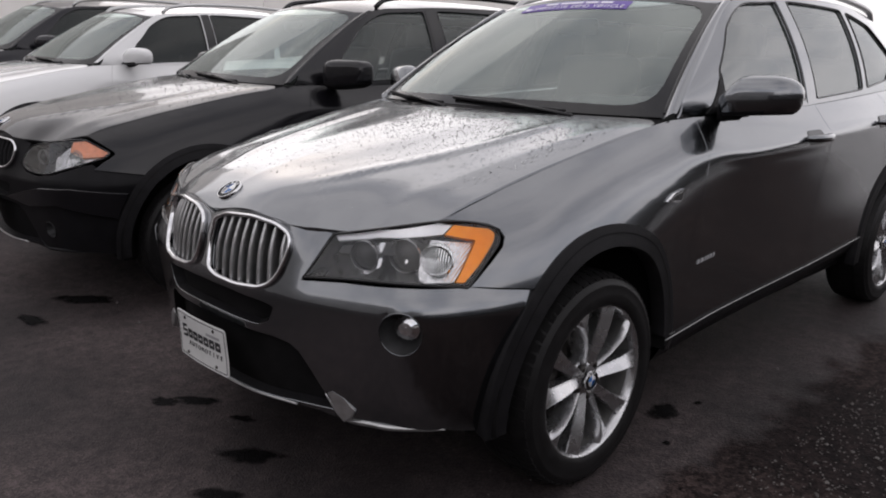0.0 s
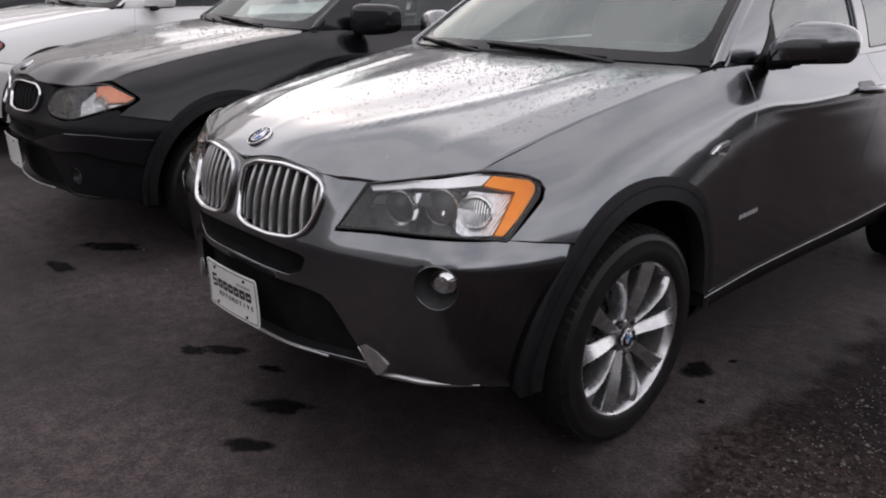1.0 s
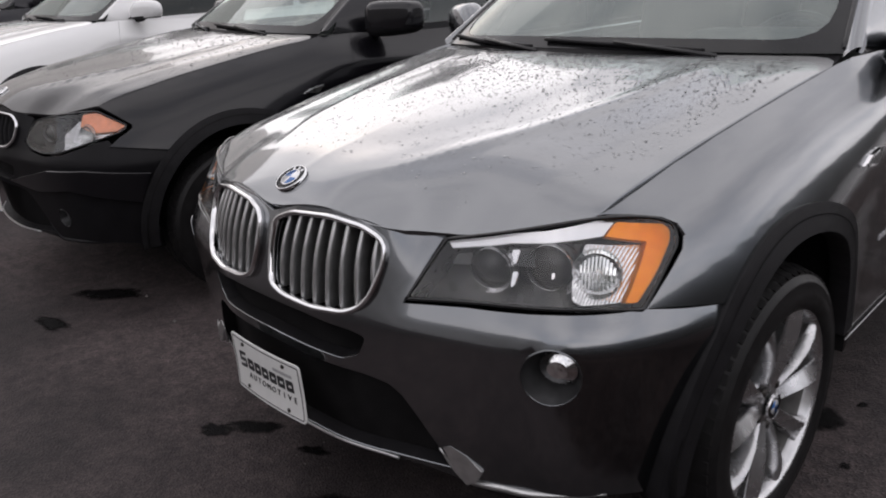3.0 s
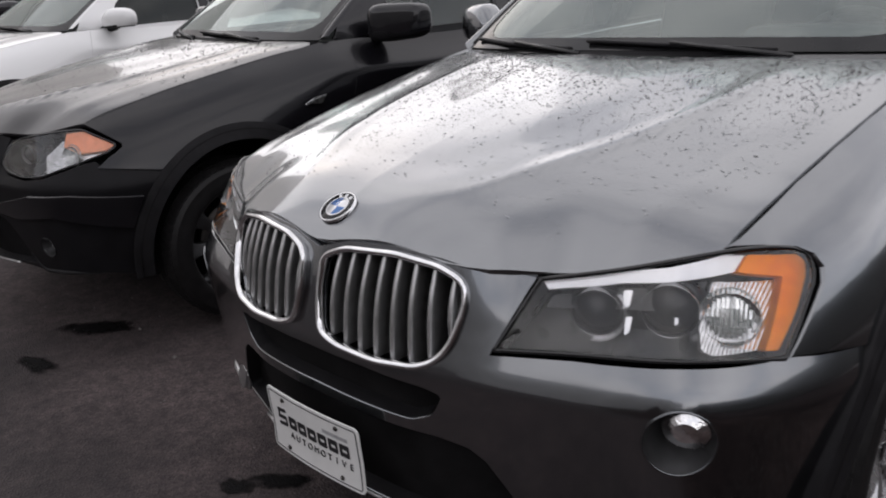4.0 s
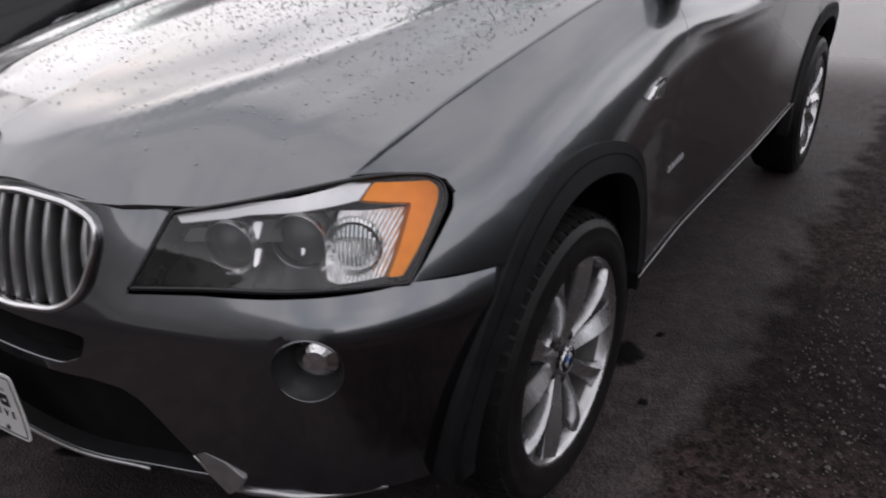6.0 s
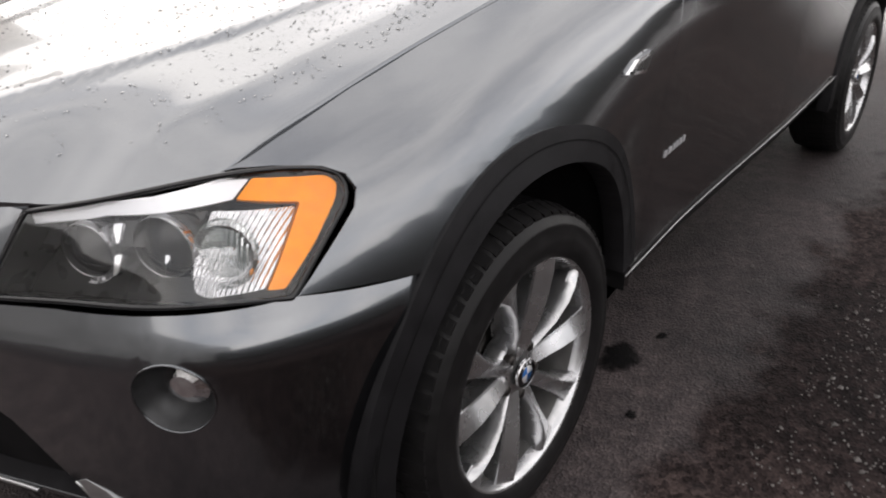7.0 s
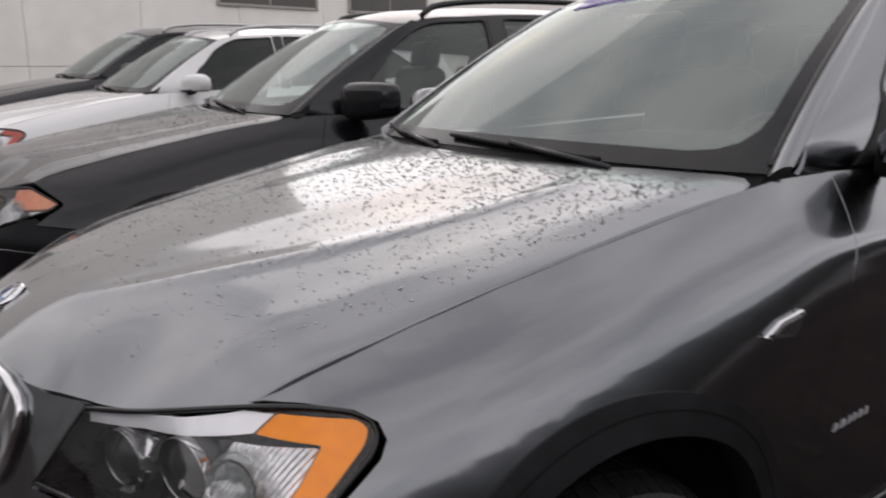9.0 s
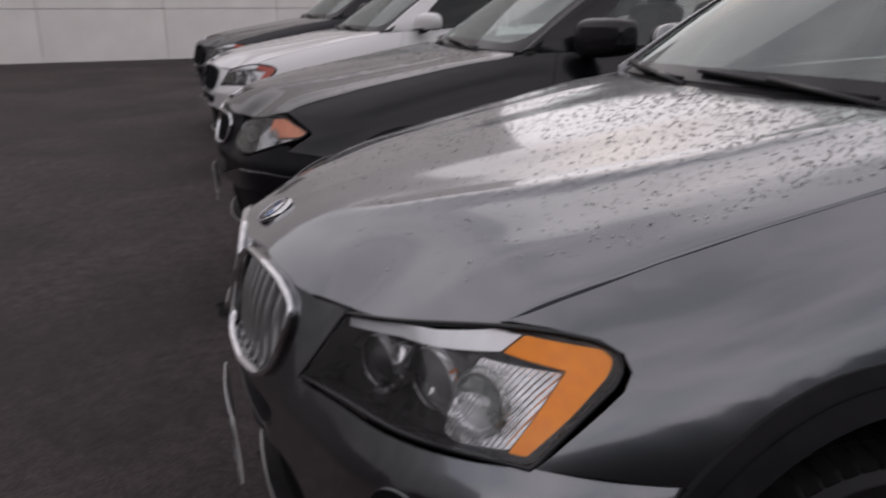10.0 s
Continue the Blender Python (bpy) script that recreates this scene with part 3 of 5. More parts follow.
def wheel(parent, at, side, label, finish):
    """Tyre, ten-spoke alloy rim, brake and hub cap; side is +1 for the car's left."""
    w = new("wheel")
    w.parent = parent
    w["label"] = label
    w.location = at
    w.scale = (side, 1, 1)
    tyre_p = [(0.232, -0.10), (0.240, -0.112), (0.27, -0.12), (0.315, -0.112), (0.336, -0.095), (0.341, -0.06), (0.342, 0.0), (0.341, 0.05), (0.335, 0.083), (0.322, 0.098), (0.312, 0.103), (0.310, 0.105),
              (0.306, 0.104), (0.285, 0.110), (0.262, 0.110), (0.247, 0.104), (0.240, 0.098), (0.236, 0.088)]
    v, f = lathe(tyre_p, 72)
    t = mk("tyre", v, f, RUBBER, w, "black tyre with worn tread")
    # tread blocks over the shoulders
    blocks = []
    for k in range(64):
        a = 2 * math.pi * k / 64
        for x0, x1, sk in ((0.052, 0.094, 0.02), (-0.02, 0.044, -0.015), (-0.09, -0.03, 0.015)):
            vs, fs = [], []
            for (x, rr) in ((x0, 0.0), (x1, 0.0)):
                for da in (-0.036, 0.036):
                    base = 0.343 if abs(x) < 0.07 else 0.331
                    for dr in (-0.004, 0.0008):
                        ang = a + da + sk * (x - x0) / 0.05
                        vs.append((x, (base + dr) * math.cos(ang), (base + dr) * math.sin(ang)))
            fs = [(1, 3, 7, 5), (0, 1, 5, 4), (2, 6, 7, 3), (0, 2, 3, 1), (4, 5, 7, 6)]
            blocks.append((vs, fs))
    v, f = join(*blocks)
    mk("tread", v, f, RUBBER, t, smooth=False)
    v, f = lathe([(0.243, 0.092), (0.2405, 0.1005), (0.235, 0.1015), (0.231, 0.097), (0.226, 0.085), (0.223, 0.070)], 72)
    rim = mk("rim", v, f, finish, w, "ten-spoke alloy rim")
    v, f = lathe([(0.223, 0.071), (0.220, 0.05), (0.214, 0.0), (0.220, -0.08), (0.236, -0.10)], 72)
    mk("rim_barrel", v, f, BARREL, rim, "inside of the rim, coloured dark for its shade")
    rim.scale = (1, 1.035, 1.035)
    # spokes in pairs, ridged, splayed towards the rim
    def spoke_mesh(lean):
        rows = []
        for r, off, half, x, ridge in ((0.040, 0.000, 0.017, 0.072, 0.004), (0.075, 0.000, 0.0165, 0.078, 0.008), (0.120, 0.001, 0.0175, 0.083, 0.015), (0.165, 0.003, 0.0205, 0.088, 0.016), (0.200, 0.006, 0.026, 0.091, 0.012), (0.222, 0.009, 0.034, 0.095, 0.003), (0.234, 0.010, 0.046, 0.094, 0.000)):
            o = off * lean
            # one broad lit face, one steep face
            rows.append([(x - 0.050, r, o - 0.8 * half), (x - 0.008, r, o - half), (x + ridge, r, o + 0.62 * half * lean), (x - 0.008, r, o + half), (x - 0.050, r, o + 0.8 * half)])
        vs = [p for row in rows for p in row]
        fs = []
        for i in range(len(rows) - 1):
            for k in range(4):
                a = i * 5 + k
                fs.append((a, a + 1, a + 6, a + 5))
        k0 = 5 * (len(rows) - 1)
        fs += [(0, 1, 2, 3, 4), (k0, k0 + 4, k0 + 3, k0 + 2, k0 + 1)]
        return vs, fs
    for k in range(5):
        for lean in (1, -1):
            vs, fs = spoke_mesh(lean)
            a = radians(72 * k + 90 + 14 * lean)
            c, s = math.cos(a), math.sin(a)
            vs = [(x, r * c - o * s, r * s + o * c) for x, r, o in vs]
            bm = bmesh.new()
            bv = [bm.verts.new(p) for p in vs]
            for q in fs:
                bm.faces.new([bv[i] for i in q])
            bmesh.ops.recalc_face_normals(bm, faces=bm.faces)
            bmesh.ops.bevel(bm, geom=[e for e in bm.edges if e.calc_face_angle(0) > 0.5], offset=0.0022, segments=2, affect="EDGES")
            part("spoke", bm, finish, rim)
    v, f = lathe([(0.0, 0.074), (0.040, 0.074), (0.058, 0.066), (0.066, 0.050), (0.070, 0.02)], 40)
    mk("hub", v, f, finish, rim)
    for k in range(5):
        a = radians(72 * k + 54)
        v, f = lathe([(0.0, 0.080), (0.009, 0.079), (0.011, 0.074), (0.011, 0.06)], 10)
        mk("wheel_bolt", shift(v, (0, 0.052 * math.cos(a), 0.052 * math.sin(a))), f, STEEL, rim)
    cap = roundel(w, (0.0855, 0, 0), Matrix(((0, 0, 1), (1, 0, 0), (0, 1, 0))).to_4x4(), 0.031, "hub_cap")
    v, f = lathe([(0.05, 0.015), (0.158, 0.015), (0.160, 0.01), (0.160, -0.01), (0.05, -0.01)], 48)
    mk("brake_disc", v, f, STEEL, w)
    v, f = lathe([(0.0, -0.02), (0.205, -0.02), (0.21, -0.04)], 40)
    mk("inner_dish", v, f, VOID, w)
    v, f = lathe([(0.105, 0.03), (0.172, 0.03), (0.176, 0.022), (0.176, -0.02)], 10, 120, 190)
    mk("brake_caliper", v, f, STEEL, w)
    return w


def seat(parent, x, y, headrest=True):
    st = box_bm((0.50, 0.50, 0.16), (x, y, 0.72), 0.06, 3)
    s = part("car_seat", st, SEAT, parent, "dark leather seat with headrest")
    bk = box_bm((0.48, 0.15, 0.64), (x, y + 0.27, 1.02), 0.06, 3, Matrix.Rotation(radians(-14), 4, "X"))
    part("backrest", bk, SEAT, s)
    if headrest:
        hd = box_bm((0.27, 0.10, 0.18), (x, y + 0.37, 1.40), 0.045, 3, Matrix.Rotation(radians(-10), 4, "X"))
        part("headrest", hd, SEAT, s)
        for dx in (-0.06, 0.06):
            v, f = tube([(x + dx, y + 0.36, 1.28), (x + dx, y + 0.37, 1.36)], 0.007)
            mk("headrest_post", v, f, CHROME, s)


def build_car(name, label, coat, soft=False, glass=TINT, cladding=False, rails=True, finish=ALLOY, signal=AMBER, frame=CHROME, lower=None):
    lower = lower or coat
    car = new(name)
    tagged(car, label, "car", "parked cars")
    hl = on_front(HL_SOFT if soft else HL_SHARP)
    hl = rounded(hl, 0.035 if soft else [0.006, 0.006, 0.0, 0.0, 0.0, 0.02, 0.014, 0.014, 0.02, 0.0, 0.012, 0.0, 0.0])
    # kidney outlines on the nose
    if soft:
        kid = rounded(on_front([(0.05, 0.03, 0.705), (0.028, 0.05, 0.79), (0.06, 0.06, 0.828), (0.16, 0.07, 0.840), (0.33, 0.08, 0.834), (0.372, 0.09, 0.80), (0.35, 0.085, 0.73), (0.30, 0.06, 0.700), (0.15, 0.05, 0.694)]), 0.03)
    else:
        kid = rounded(on_front([(0.042, 0.036, 0.686), (0.028, 0.05, 0.76), (0.032, 0.075, 0.828), (0.09, 0.085, 0.850), (0.21, 0.10, 0.858), (0.30, 0.115, 0.846), (0.344, 0.13, 0.824), (0.352, 0.12, 0.78), (0.334, 0.10, 0.715), (0.314, 0.08, 0.686), (0.28, 0.07, 0.670), (0.19, 0.045, 0.664), (0.09, 0.036, 0.670)]), 0.02)
    kid_m = mirror_pts(kid)
    slot = on_front([(-0.29, 0.05, 0.628), (-0.15, 0.03, 0.642), (0.0, 0.03, 0.645), (0.15, 0.03, 0.642), (0.29, 0.06, 0.628)])
    slot = rounded(np.concatenate([slot, on_front([(0.325, 0.07, 0.618), (0.30, 0.065, 0.572), (0.255, 0.055, 0.553), (0.0, 0.03, 0.560), (-0.255, 0.055, 0.553), (-0.30, 0.065, 0.572), (-0.325, 0.07, 0.618)])]), 0.012)
    low_half = [(0.30, 0.08, 0.525), (0.362, 0.10, 0.515), (0.392, 0.112, 0.494), (0.422, 0.126, 0.450), (0.462, 0.147, 0.384), (0.488, 0.165, 0.334)]
    low = on_front([(0.0, 0.03, 0.534), (0.2, 0.05, 0.529), *low_half, (0.3, 0.08, 0.3195), (0.0, 0.03, 0.3195)])
    low = np.concatenate([low, mirror_pts(low)[1:-1]])
    fog_c, fog_r = (np.array([0.742, 0.608]), 0.060) if not cladding else (np.array([0.62, 0.42]), 0.040)
    fog = np.array([(fog_c[0] + fog_r * math.cos(a), fog_c[1] + fog_r * math.sin(a)) for a in np.linspace(0, 2 * math.pi, 28, endpoint=False)])
    half = [(0.0, 0.03, 0.312), (0.3, 0.07, 0.312), (0.44, 0.11, 0.313), (0.495, 0.13, 0.308), (0.53, 0.14, 0.307), (0.575, 0.16, 0.314), (0.70, 0.2, 0.320), (0.79, 0.31, 0.318), (0.86, 0.40, 0.300)]
    half += [(0.87, y, z) for y, z in arc(HUB_Y, HUB_Z, ARCH_R, 184, 131, 8)]
    half += [(0.868, 0.556, 0.700), (0.84, 0.45, 0.7155), (0.808, 0.372, 0.7285)]
    body_half = on_front(half)
    hl_low = on_front([(0.69, 0.235, 0.728), (0.54, 0.17, 0.721), (0.402, 0.122, 0.707), (0.450, 0.19, 0.836), (0.375, 0.145, 0.844), (0.345, 0.135, 0.852), (0.30, 0.118, 0.862), (0.2, 0.10, 0.873), (0.09, 0.09, 0.866), (0.04, 0.08, 0.852), (0.0, 0.07, 0.842)])
    if soft:
        hl_low = on_front([(0.782, 0.350, 0.757), (0.76, 0.32, 0.752), (0.72, 0.28, 0.733), (0.64, 0.21, 0.697), (0.55, 0.165, 0.687), (0.45, 0.13, 0.698), (0.39, 0.13, 0.73), (0.41, 0.17, 0.828), (0.345, 0.135, 0.846), (0.2, 0.10, 0.865), (0.04, 0.08, 0.85), (0.0, 0.07, 0.842)])
    body_half = np.concatenate([body_half, hl_low])
    body = np.concatenate([body_half, mirror_pts(body_half)[1:-1]])
    bumper = panel("front_bumper", S_front, body, lower, car, 1, [kid, kid_m, slot, low, fog, mirror_pts(fog)], 0.022, 0.018, 0.0012, label="painted front bumper with air intakes")
    # dark lining behind all openings of the nose
    for nm, o, d in (("intake_lining", slot, 0.035), ("lower_lining", low, 0.035)):
        panel(nm, S_front, inset(o, -0.004), VOID, bumper, 1, (), 0.04, 0.0, 0.0, -d)
        e_ = inset(polyline(o, 0.02), 0.0012)
        q_, n_ = S_front(e_[:, 0], e_[:, 1]), surf_normals(S_front, e_, 1)
        k_ = len(e_)
        mk("intake_edge", [*(q_ - n_ * 0.0015), *(q_ - n_ * 0.040)], [(i, (i + 1) % k_, k_ + (i + 1) % k_, k_ + i) for i in range(k_)], PLASTIC, bumper)
    # bright strip under the lower intake; corner lips silvered for their highlight
    ss = np.linspace(-0.37, 0.37, 30)
    q = S_front(ss, np.full(30, 0.3155)) + np.array([0, -0.004, 0])
    v, f = tube(q, 0.0042, False, 8)
    mk("skid_strip", v, f, SATIN, bumper, "satin silver skid strip")
    for sg in (1, -1):
        sz = on_front([(0.466, 0.147, 0.380), (0.494, 0.168, 0.330), (0.525, 0.18, 0.311), (0.60, 0.19, 0.316), (0.68, 0.212, 0.319), (0.79, 0.312, 0.320)])
        lp = smooth_line(S_front(sz[:, 0], sz[:, 1]), 26)
        r = np.interp(np.linspace(0, 1, 26), [0, 0.25, 0.4, 0.85, 1], [0.002, 0.008, 0.009, 0.007, 0.003])
        v, f = tube(lp * np.array([sg, 1, 1]), list(r), False, 8)
        mk("bumper_lip", v, f, SATIN if coat == GREY else PLASTIC, bumper)
    if not cladding:
        # faceted corner: lower edge stands out, face looks up; silver paints its highlight
        tusk = on_front([(0.470, 0.147, 0.386), (0.492, 0.153, 0.398), (0.530, 0.165, 0.382), (0.562, 0.182, 0.352), (0.550, 0.18, 0.330), (0.524, 0.18, 0.313), (0.496, 0.168, 0.334)])
        lifts = np.array([0.0005, 0.0005, 0.0015, 0.005, 0.017, 0.020, 0.010])
        tq, tn = S_front(tusk[:, 0], tusk[:, 1]), surf_normals(S_front, tusk, 1)
        for sg in (1, -1):
            bm = bmesh.new()
            up = [bm.verts.new(p * np.array([sg, 1, 1])) for p in tq + tn * lifts[:, None]]
            lo_ = [bm.verts.new(p * np.array([sg, 1, 1])) for p in tq - tn * 0.004]
            bm.faces.new(up)
            for i in range(7):
                bm.faces.new((up[i], up[(i + 1) % 7], lo_[(i + 1) % 7], lo_[i]))
            bmesh.ops.recalc_face_normals(bm, faces=bm.faces)
            bmesh.ops.bevel(bm, geom=[e for e in bm.edges if len(e.link_faces) == 2 and e.calc_face_angle(0) > 0.3], offset=0.003, segments=2, affect="EDGES")
            part("tusk_facet", bm, SATIN, bumper)
    if cladding:
        for sg in (1, -1):
            cl = on_front([(0.30, 0.07, 0.56), (0.45, 0.12, 0.60), (0.60, 0.16, 0.635), (0.76, 0.25, 0.645), (0.87, 0.47, 0.62), (0.87, 0.42, 0.50), (0.70, 0.2, 0.56), (0.5, 0.13, 0.535)])
            panel("cladding", S_front, cl, coat, bumper, 1, (), 0.03, 0.02, 0.0, 0.022, mirror=sg < 0)
    # kidneys: chrome frame, slats, dark backing
    for sg, outl in ((1, kid), (-1, kid_m)):
        q = S_front(outl[:, 0], outl[:, 1])
        nn = surf_normals(S_front, outl, 1)
        ring = smooth_line(q + nn * 0.006, 90, True)
        v, f = tube(ring, 0.0068, True, 8, 1.6)
        g = mk("kidney_grille", v, f, frame, car, "chrome-framed kidney grille with upright slats" if frame == CHROME else "dark kidney grille with upright slats")
        panel("backing", S_front, inset(outl, -0.003), VOID, g, 1, (), 0.04, 0.0, 0.0, -0.05)
        lo, hi = outl[:, 0].min(), outl[:, 0].max()
        n_sl = 8
        for k in range(n_sl):
            s0 = lo + (hi - lo) * (k + 0.75) / (n_sl + 0.4)
            zz = np.linspace(0.64, 0.87, 160)
            okz = zz[inside(np.stack([np.full(160, s0), zz], 1), np.array(outl))]
            if len(okz) < 8:
                continue
            z_ = np.linspace(okz[0] - 0.004, okz[-1] + 0.004, 14)
            bow = 0.012 * np.sin(np.linspace(0, math.pi, 14))
            c = S_front(np.full(14, s0), z_)
            vs, fs = [], []
            for i in range(14):
                x, y, z = c[i]
                y = y + 0.012 - bow[i] * 0.9
                for dx, dy in ((-0.0045, 0.003), (-0.0028, -0.003), (0.0028, -0.003), (0.0045, 0.003), (0.0035, 0.05), (-0.0035, 0.05)):
                    vs.append((x + dx, y + dy, z))
            for i in range(13):
                for k2 in range(6):
                    a, b = i * 6 + k2, i * 6 + (k2 + 1) % 6
                    fs.append((a, b, b + 6, a + 6))
            mk("slat", vs, fs, SATIN if coat == GREY else PLASTIC, g)
    # lamps
    for sg in (1, -1):
        mir = sg < 0
        lens = panel("headlight", S_front, hl, CLEAR, car, 1, (), 0.022, 0.004, 0.004, 0.002, mirror=mir, label="headlight with clear lens, twin lamps and amber corner" )
        lens.visible_shadow = False
        # bowl behind the lens
        panel("lamp_bowl", S_front, hl, SMOKE, lens, 1, (), 0.03, 0.0, 0.002, -0.085, mirror=mir)
        q = S_front(hl[:, 0], hl[:, 1])
        nn = surf_normals(S_front, hl, 1)
        wall_v = [*(q - nn * 0.001), *(q - nn * 0.088)]
        m_ = len(q)
        wall_f = [(i, (i + 1) % m_, m_ + (i + 1) % m_, m_ + i) for i in range(m_)]
        mk("lamp_wall", [(p[0] * sg, p[1], p[2]) for p in wall_v], wall_f, SMOKE, lens)
        v, f = tube([(p[0] * sg, p[1], p[2]) for p in smooth_line(q + nn * 0.0005, 140, True)], 0.0042, True, 8)
        mk("lamp_seal", v, f, GLOSSB, lens)
        if soft:
            amb = rounded(on_front([(0.655, 0.32, 0.857), (0.70, 0.36, 0.863), (0.768, 0.435, 0.810), (0.762, 0.40, 0.792), (0.725, 0.32, 0.787), (0.685, 0.28, 0.812)]), 0.005)
            rfl = rounded(on_front([(0.645, 0.30, 0.84), (0.685, 0.28, 0.81), (0.725, 0.32, 0.784), (0.762, 0.40, 0.788), (0.715, 0.28, 0.746), (0.64, 0.21, 0.713), (0.61, 0.22, 0.78)]), 0.008)
            rings = ((0.50, 0.16, 0.770, 0.036),)
        else:
            amb = rounded(on_front([(0.725, 0.359, 0.858), (0.727, 0.389, 0.880), (0.771, 0.482, 0.864), (0.781, 0.494, 0.851), (0.789, 0.482, 0.833), (0.801, 0.362, 0.740), (0.788, 0.341, 0.743), (0.770, 0.432, 0.840)]), [0.004, 0.006, 0.012, 0.008, 0.012, 0.004, 0.004, 0.006])
            rfl = rounded(on_front([(0.702, 0.33, 0.850), (0.766, 0.430, 0.838), (0.787, 0.342, 0.745), (0.735, 0.275, 0.744), (0.716, 0.27, 0.752), (0.708, 0.28, 0.785)]), 0.006)
            rings = ((0.545, 0.185, 0.786, 0.042), (0.648, 0.24, 0.796, 0.047))
            brow = on_front([(0.459, 0.198, 0.831), (0.58, 0.258, 0.860), (0.700, 0.354, 0.884), (0.722, 0.386, 0.880), (0.720, 0.356, 0.859), (0.58, 0.255, 0.843), (0.470, 0.198, 0.821)])
            panel("light_brow", S_front, brow, BROW, lens, 1, (), 0.02, 0.01, 0.0, -0.006, mirror=mir, label="white light strip along the brow")
        panel("turn_signal", S_front, amb, signal, lens, 1, (), 0.02, 0.02, 0.0, -0.004, mirror=mir, label="orange turn signal corner")
        # faceted bowl behind a clear fluted dome
        c2 = on_front([(0.730, 0.318, 0.795)])[0] if not soft else (rfl.min(0) + rfl.max(0)) / 2
        r_ = panel("reflector", S_front, rfl, FLUTED, lens, 1, (), 0.02, 0.02, 0.0, -0.022, mirror=mir)
        if not soft:
            shade = rounded(on_front([(0.475, 0.19, 0.815), (0.58, 0.25, 0.838), (0.695, 0.33, 0.852), (0.69, 0.29, 0.812), (0.58, 0.22, 0.806), (0.47, 0.17, 0.795)]), 0.004)
            panel("lamp_shade", S_front, shade, GLOSSB, lens, 1, (), 0.02, 0.01, 0.0, -0.028, mirror=mir)
            for bx, bz, bw in ((0.600, 0.824, 0.006), (0.606, 0.786, 0.004), (0.694, 0.832, 0.007), (0.702, 0.806, 0.004)):
                br = rounded(on_front([(bx - bw, 0.22, bz - 0.018), (bx + bw, 0.22, bz - 0.012), (bx + 1.6 * bw, 0.22, bz + 0.012), (bx - 1.2 * bw, 0.22, bz + 0.010)]), 0.003)
                panel("lamp_bracket", S_front, br, CHROME, lens, 1, (), 0.02, 0.012, 0.0, -0.022, mirror=mir)
        qc = S_front(c2[:1], c2[1:])[0]
        nb = surf_normals(S_front, c2[None, :], 1)[0]
        nb = nb + np.array([0.0, -0.9, 0.0])
        nb /= np.linalg.norm(nb)
        t1 = np.cross(nb, [0, 0, 1.0])
        t1 /= np.linalg.norm(t1)
        t2 = np.cross(t1, nb)
        vs, fs = [], []
        prof = [(0.046, -0.004), (0.042, -0.006), (0.034, -0.012), (0.022, -0.018), (0.010, -0.021)]
        for rr, dd in prof:
            for k in range(14):
                a = 2 * math.pi * (k + 0.5 * (prof.index((rr, dd)) % 2)) / 14
                p = qc + nb * dd + rr * (t1 * math.cos(a) + 0.86 * t2 * math.sin(a))
                vs.append((p[0] * sg, p[1], p[2]))
        for i in range(4):
            for k in range(14):
                fs.append((i * 14 + k, i * 14 + (k + 1) % 14, (i + 1) * 14 + (k + 1) % 14, (i + 1) * 14 + k))
        mk("reflector_bowl", vs, fs, FLUTED, r_, smooth=False)
        v, f = tube([tuple((qc + nb * (-0.010) + 0.047 * (t1 * math.cos(a) + 1.0 * t2 * math.sin(a))) * np.array([sg, 1, 1])) for a in np.linspace(0, 2 * math.pi, 32, endpoint=False)], 0.0014, True, 6)
        dm = mk("bulb_dome", v, f, FLUTE, r_)
        vs, fs = [], []
        for k in range(27):
            o1 = 0.046 * (k - 13) / 13
            hh = 0.047 * math.sqrt(max(0.02, 1 - (o1 / 0.047) ** 2))
            for m2 in range(7):
                t_ = m2 / 3 - 1
                p = qc + nb * (-0.004 - 0.006 * (o1 / 0.044) ** 2 - 0.006 * t_ * t_ + (0.0016 if k % 2 else -0.0016)) + t1 * o1 + t2 * hh * t_
                vs.append((p[0] * sg, p[1], p[2]))
        fs = [(k * 7 + m2, (k + 1) * 7 + m2, (k + 1) * 7 + m2 + 1, k * 7 + m2 + 1) for k in range(26) for m2 in range(6)]
        mk("fluted_glass", vs, fs, FLUTE, dm, smooth=False)
        for x, y, z, r in rings:
            at = (sg * x, y + 0.045, z)
            turn = Matrix.Rotation(radians(22 * sg), 4, "Z")
            def place(vf):
                return [tuple(Matrix.Translation(at) @ turn @ Vector((v[1], -v[0], v[2]))) for v in vf[0]], vf[1]
            v, f = place(lathe([(r * 0.95, -0.006), (r * 0.955, 0.004), (r * 0.97, 0.006), (r * 0.985, 0.004), (r * 1.0, -0.01)], 36))
            pr = mk("projector_ring", v, f, SATIN if soft else CHROME, lens)
            v, f = place(lathe([(0.0, 0.014), (r * 0.3, 0.012), (r * 0.6, 0.004), (r * 0.92, -0.012)], 28))
            mk("projector_lens", v, f, PROJ, pr)
            v, f = place(lathe([(r * 1.0, -0.008), (r * 1.15, -0.012), (r * 1.2, -0.04)], 28))
            mk("projector_shroud", v, f, GLOSSB, pr)
            if soft:
                continue
            # bright faceted trim round the outer side of each lamp
            first = x < 0.6
            a0, a1 = (-100, 48) if first else (-52, -8)
            if mir:
                a0, a1 = 180 - a1, 180 - a0
            wide = 1.2 if first else 1.3
            v, f = place(lathe([(r * 1.03, -0.004), (r * wide, 0.008), (r * (wide + 0.03), -0.03)], 9 if first else 4, a0, a1))
            mk("lamp_trim", v, f, REFL, pr, smooth=False)
        # fog lamp
        fo = fog
        q = S_front(fo[:, 0], fo[:, 1])
        nn = surf_normals(S_front, fo, 1)
        bowl_v, bowl_f = [], []
        cen = q.mean(0) - nn.mean(0) * 0.05
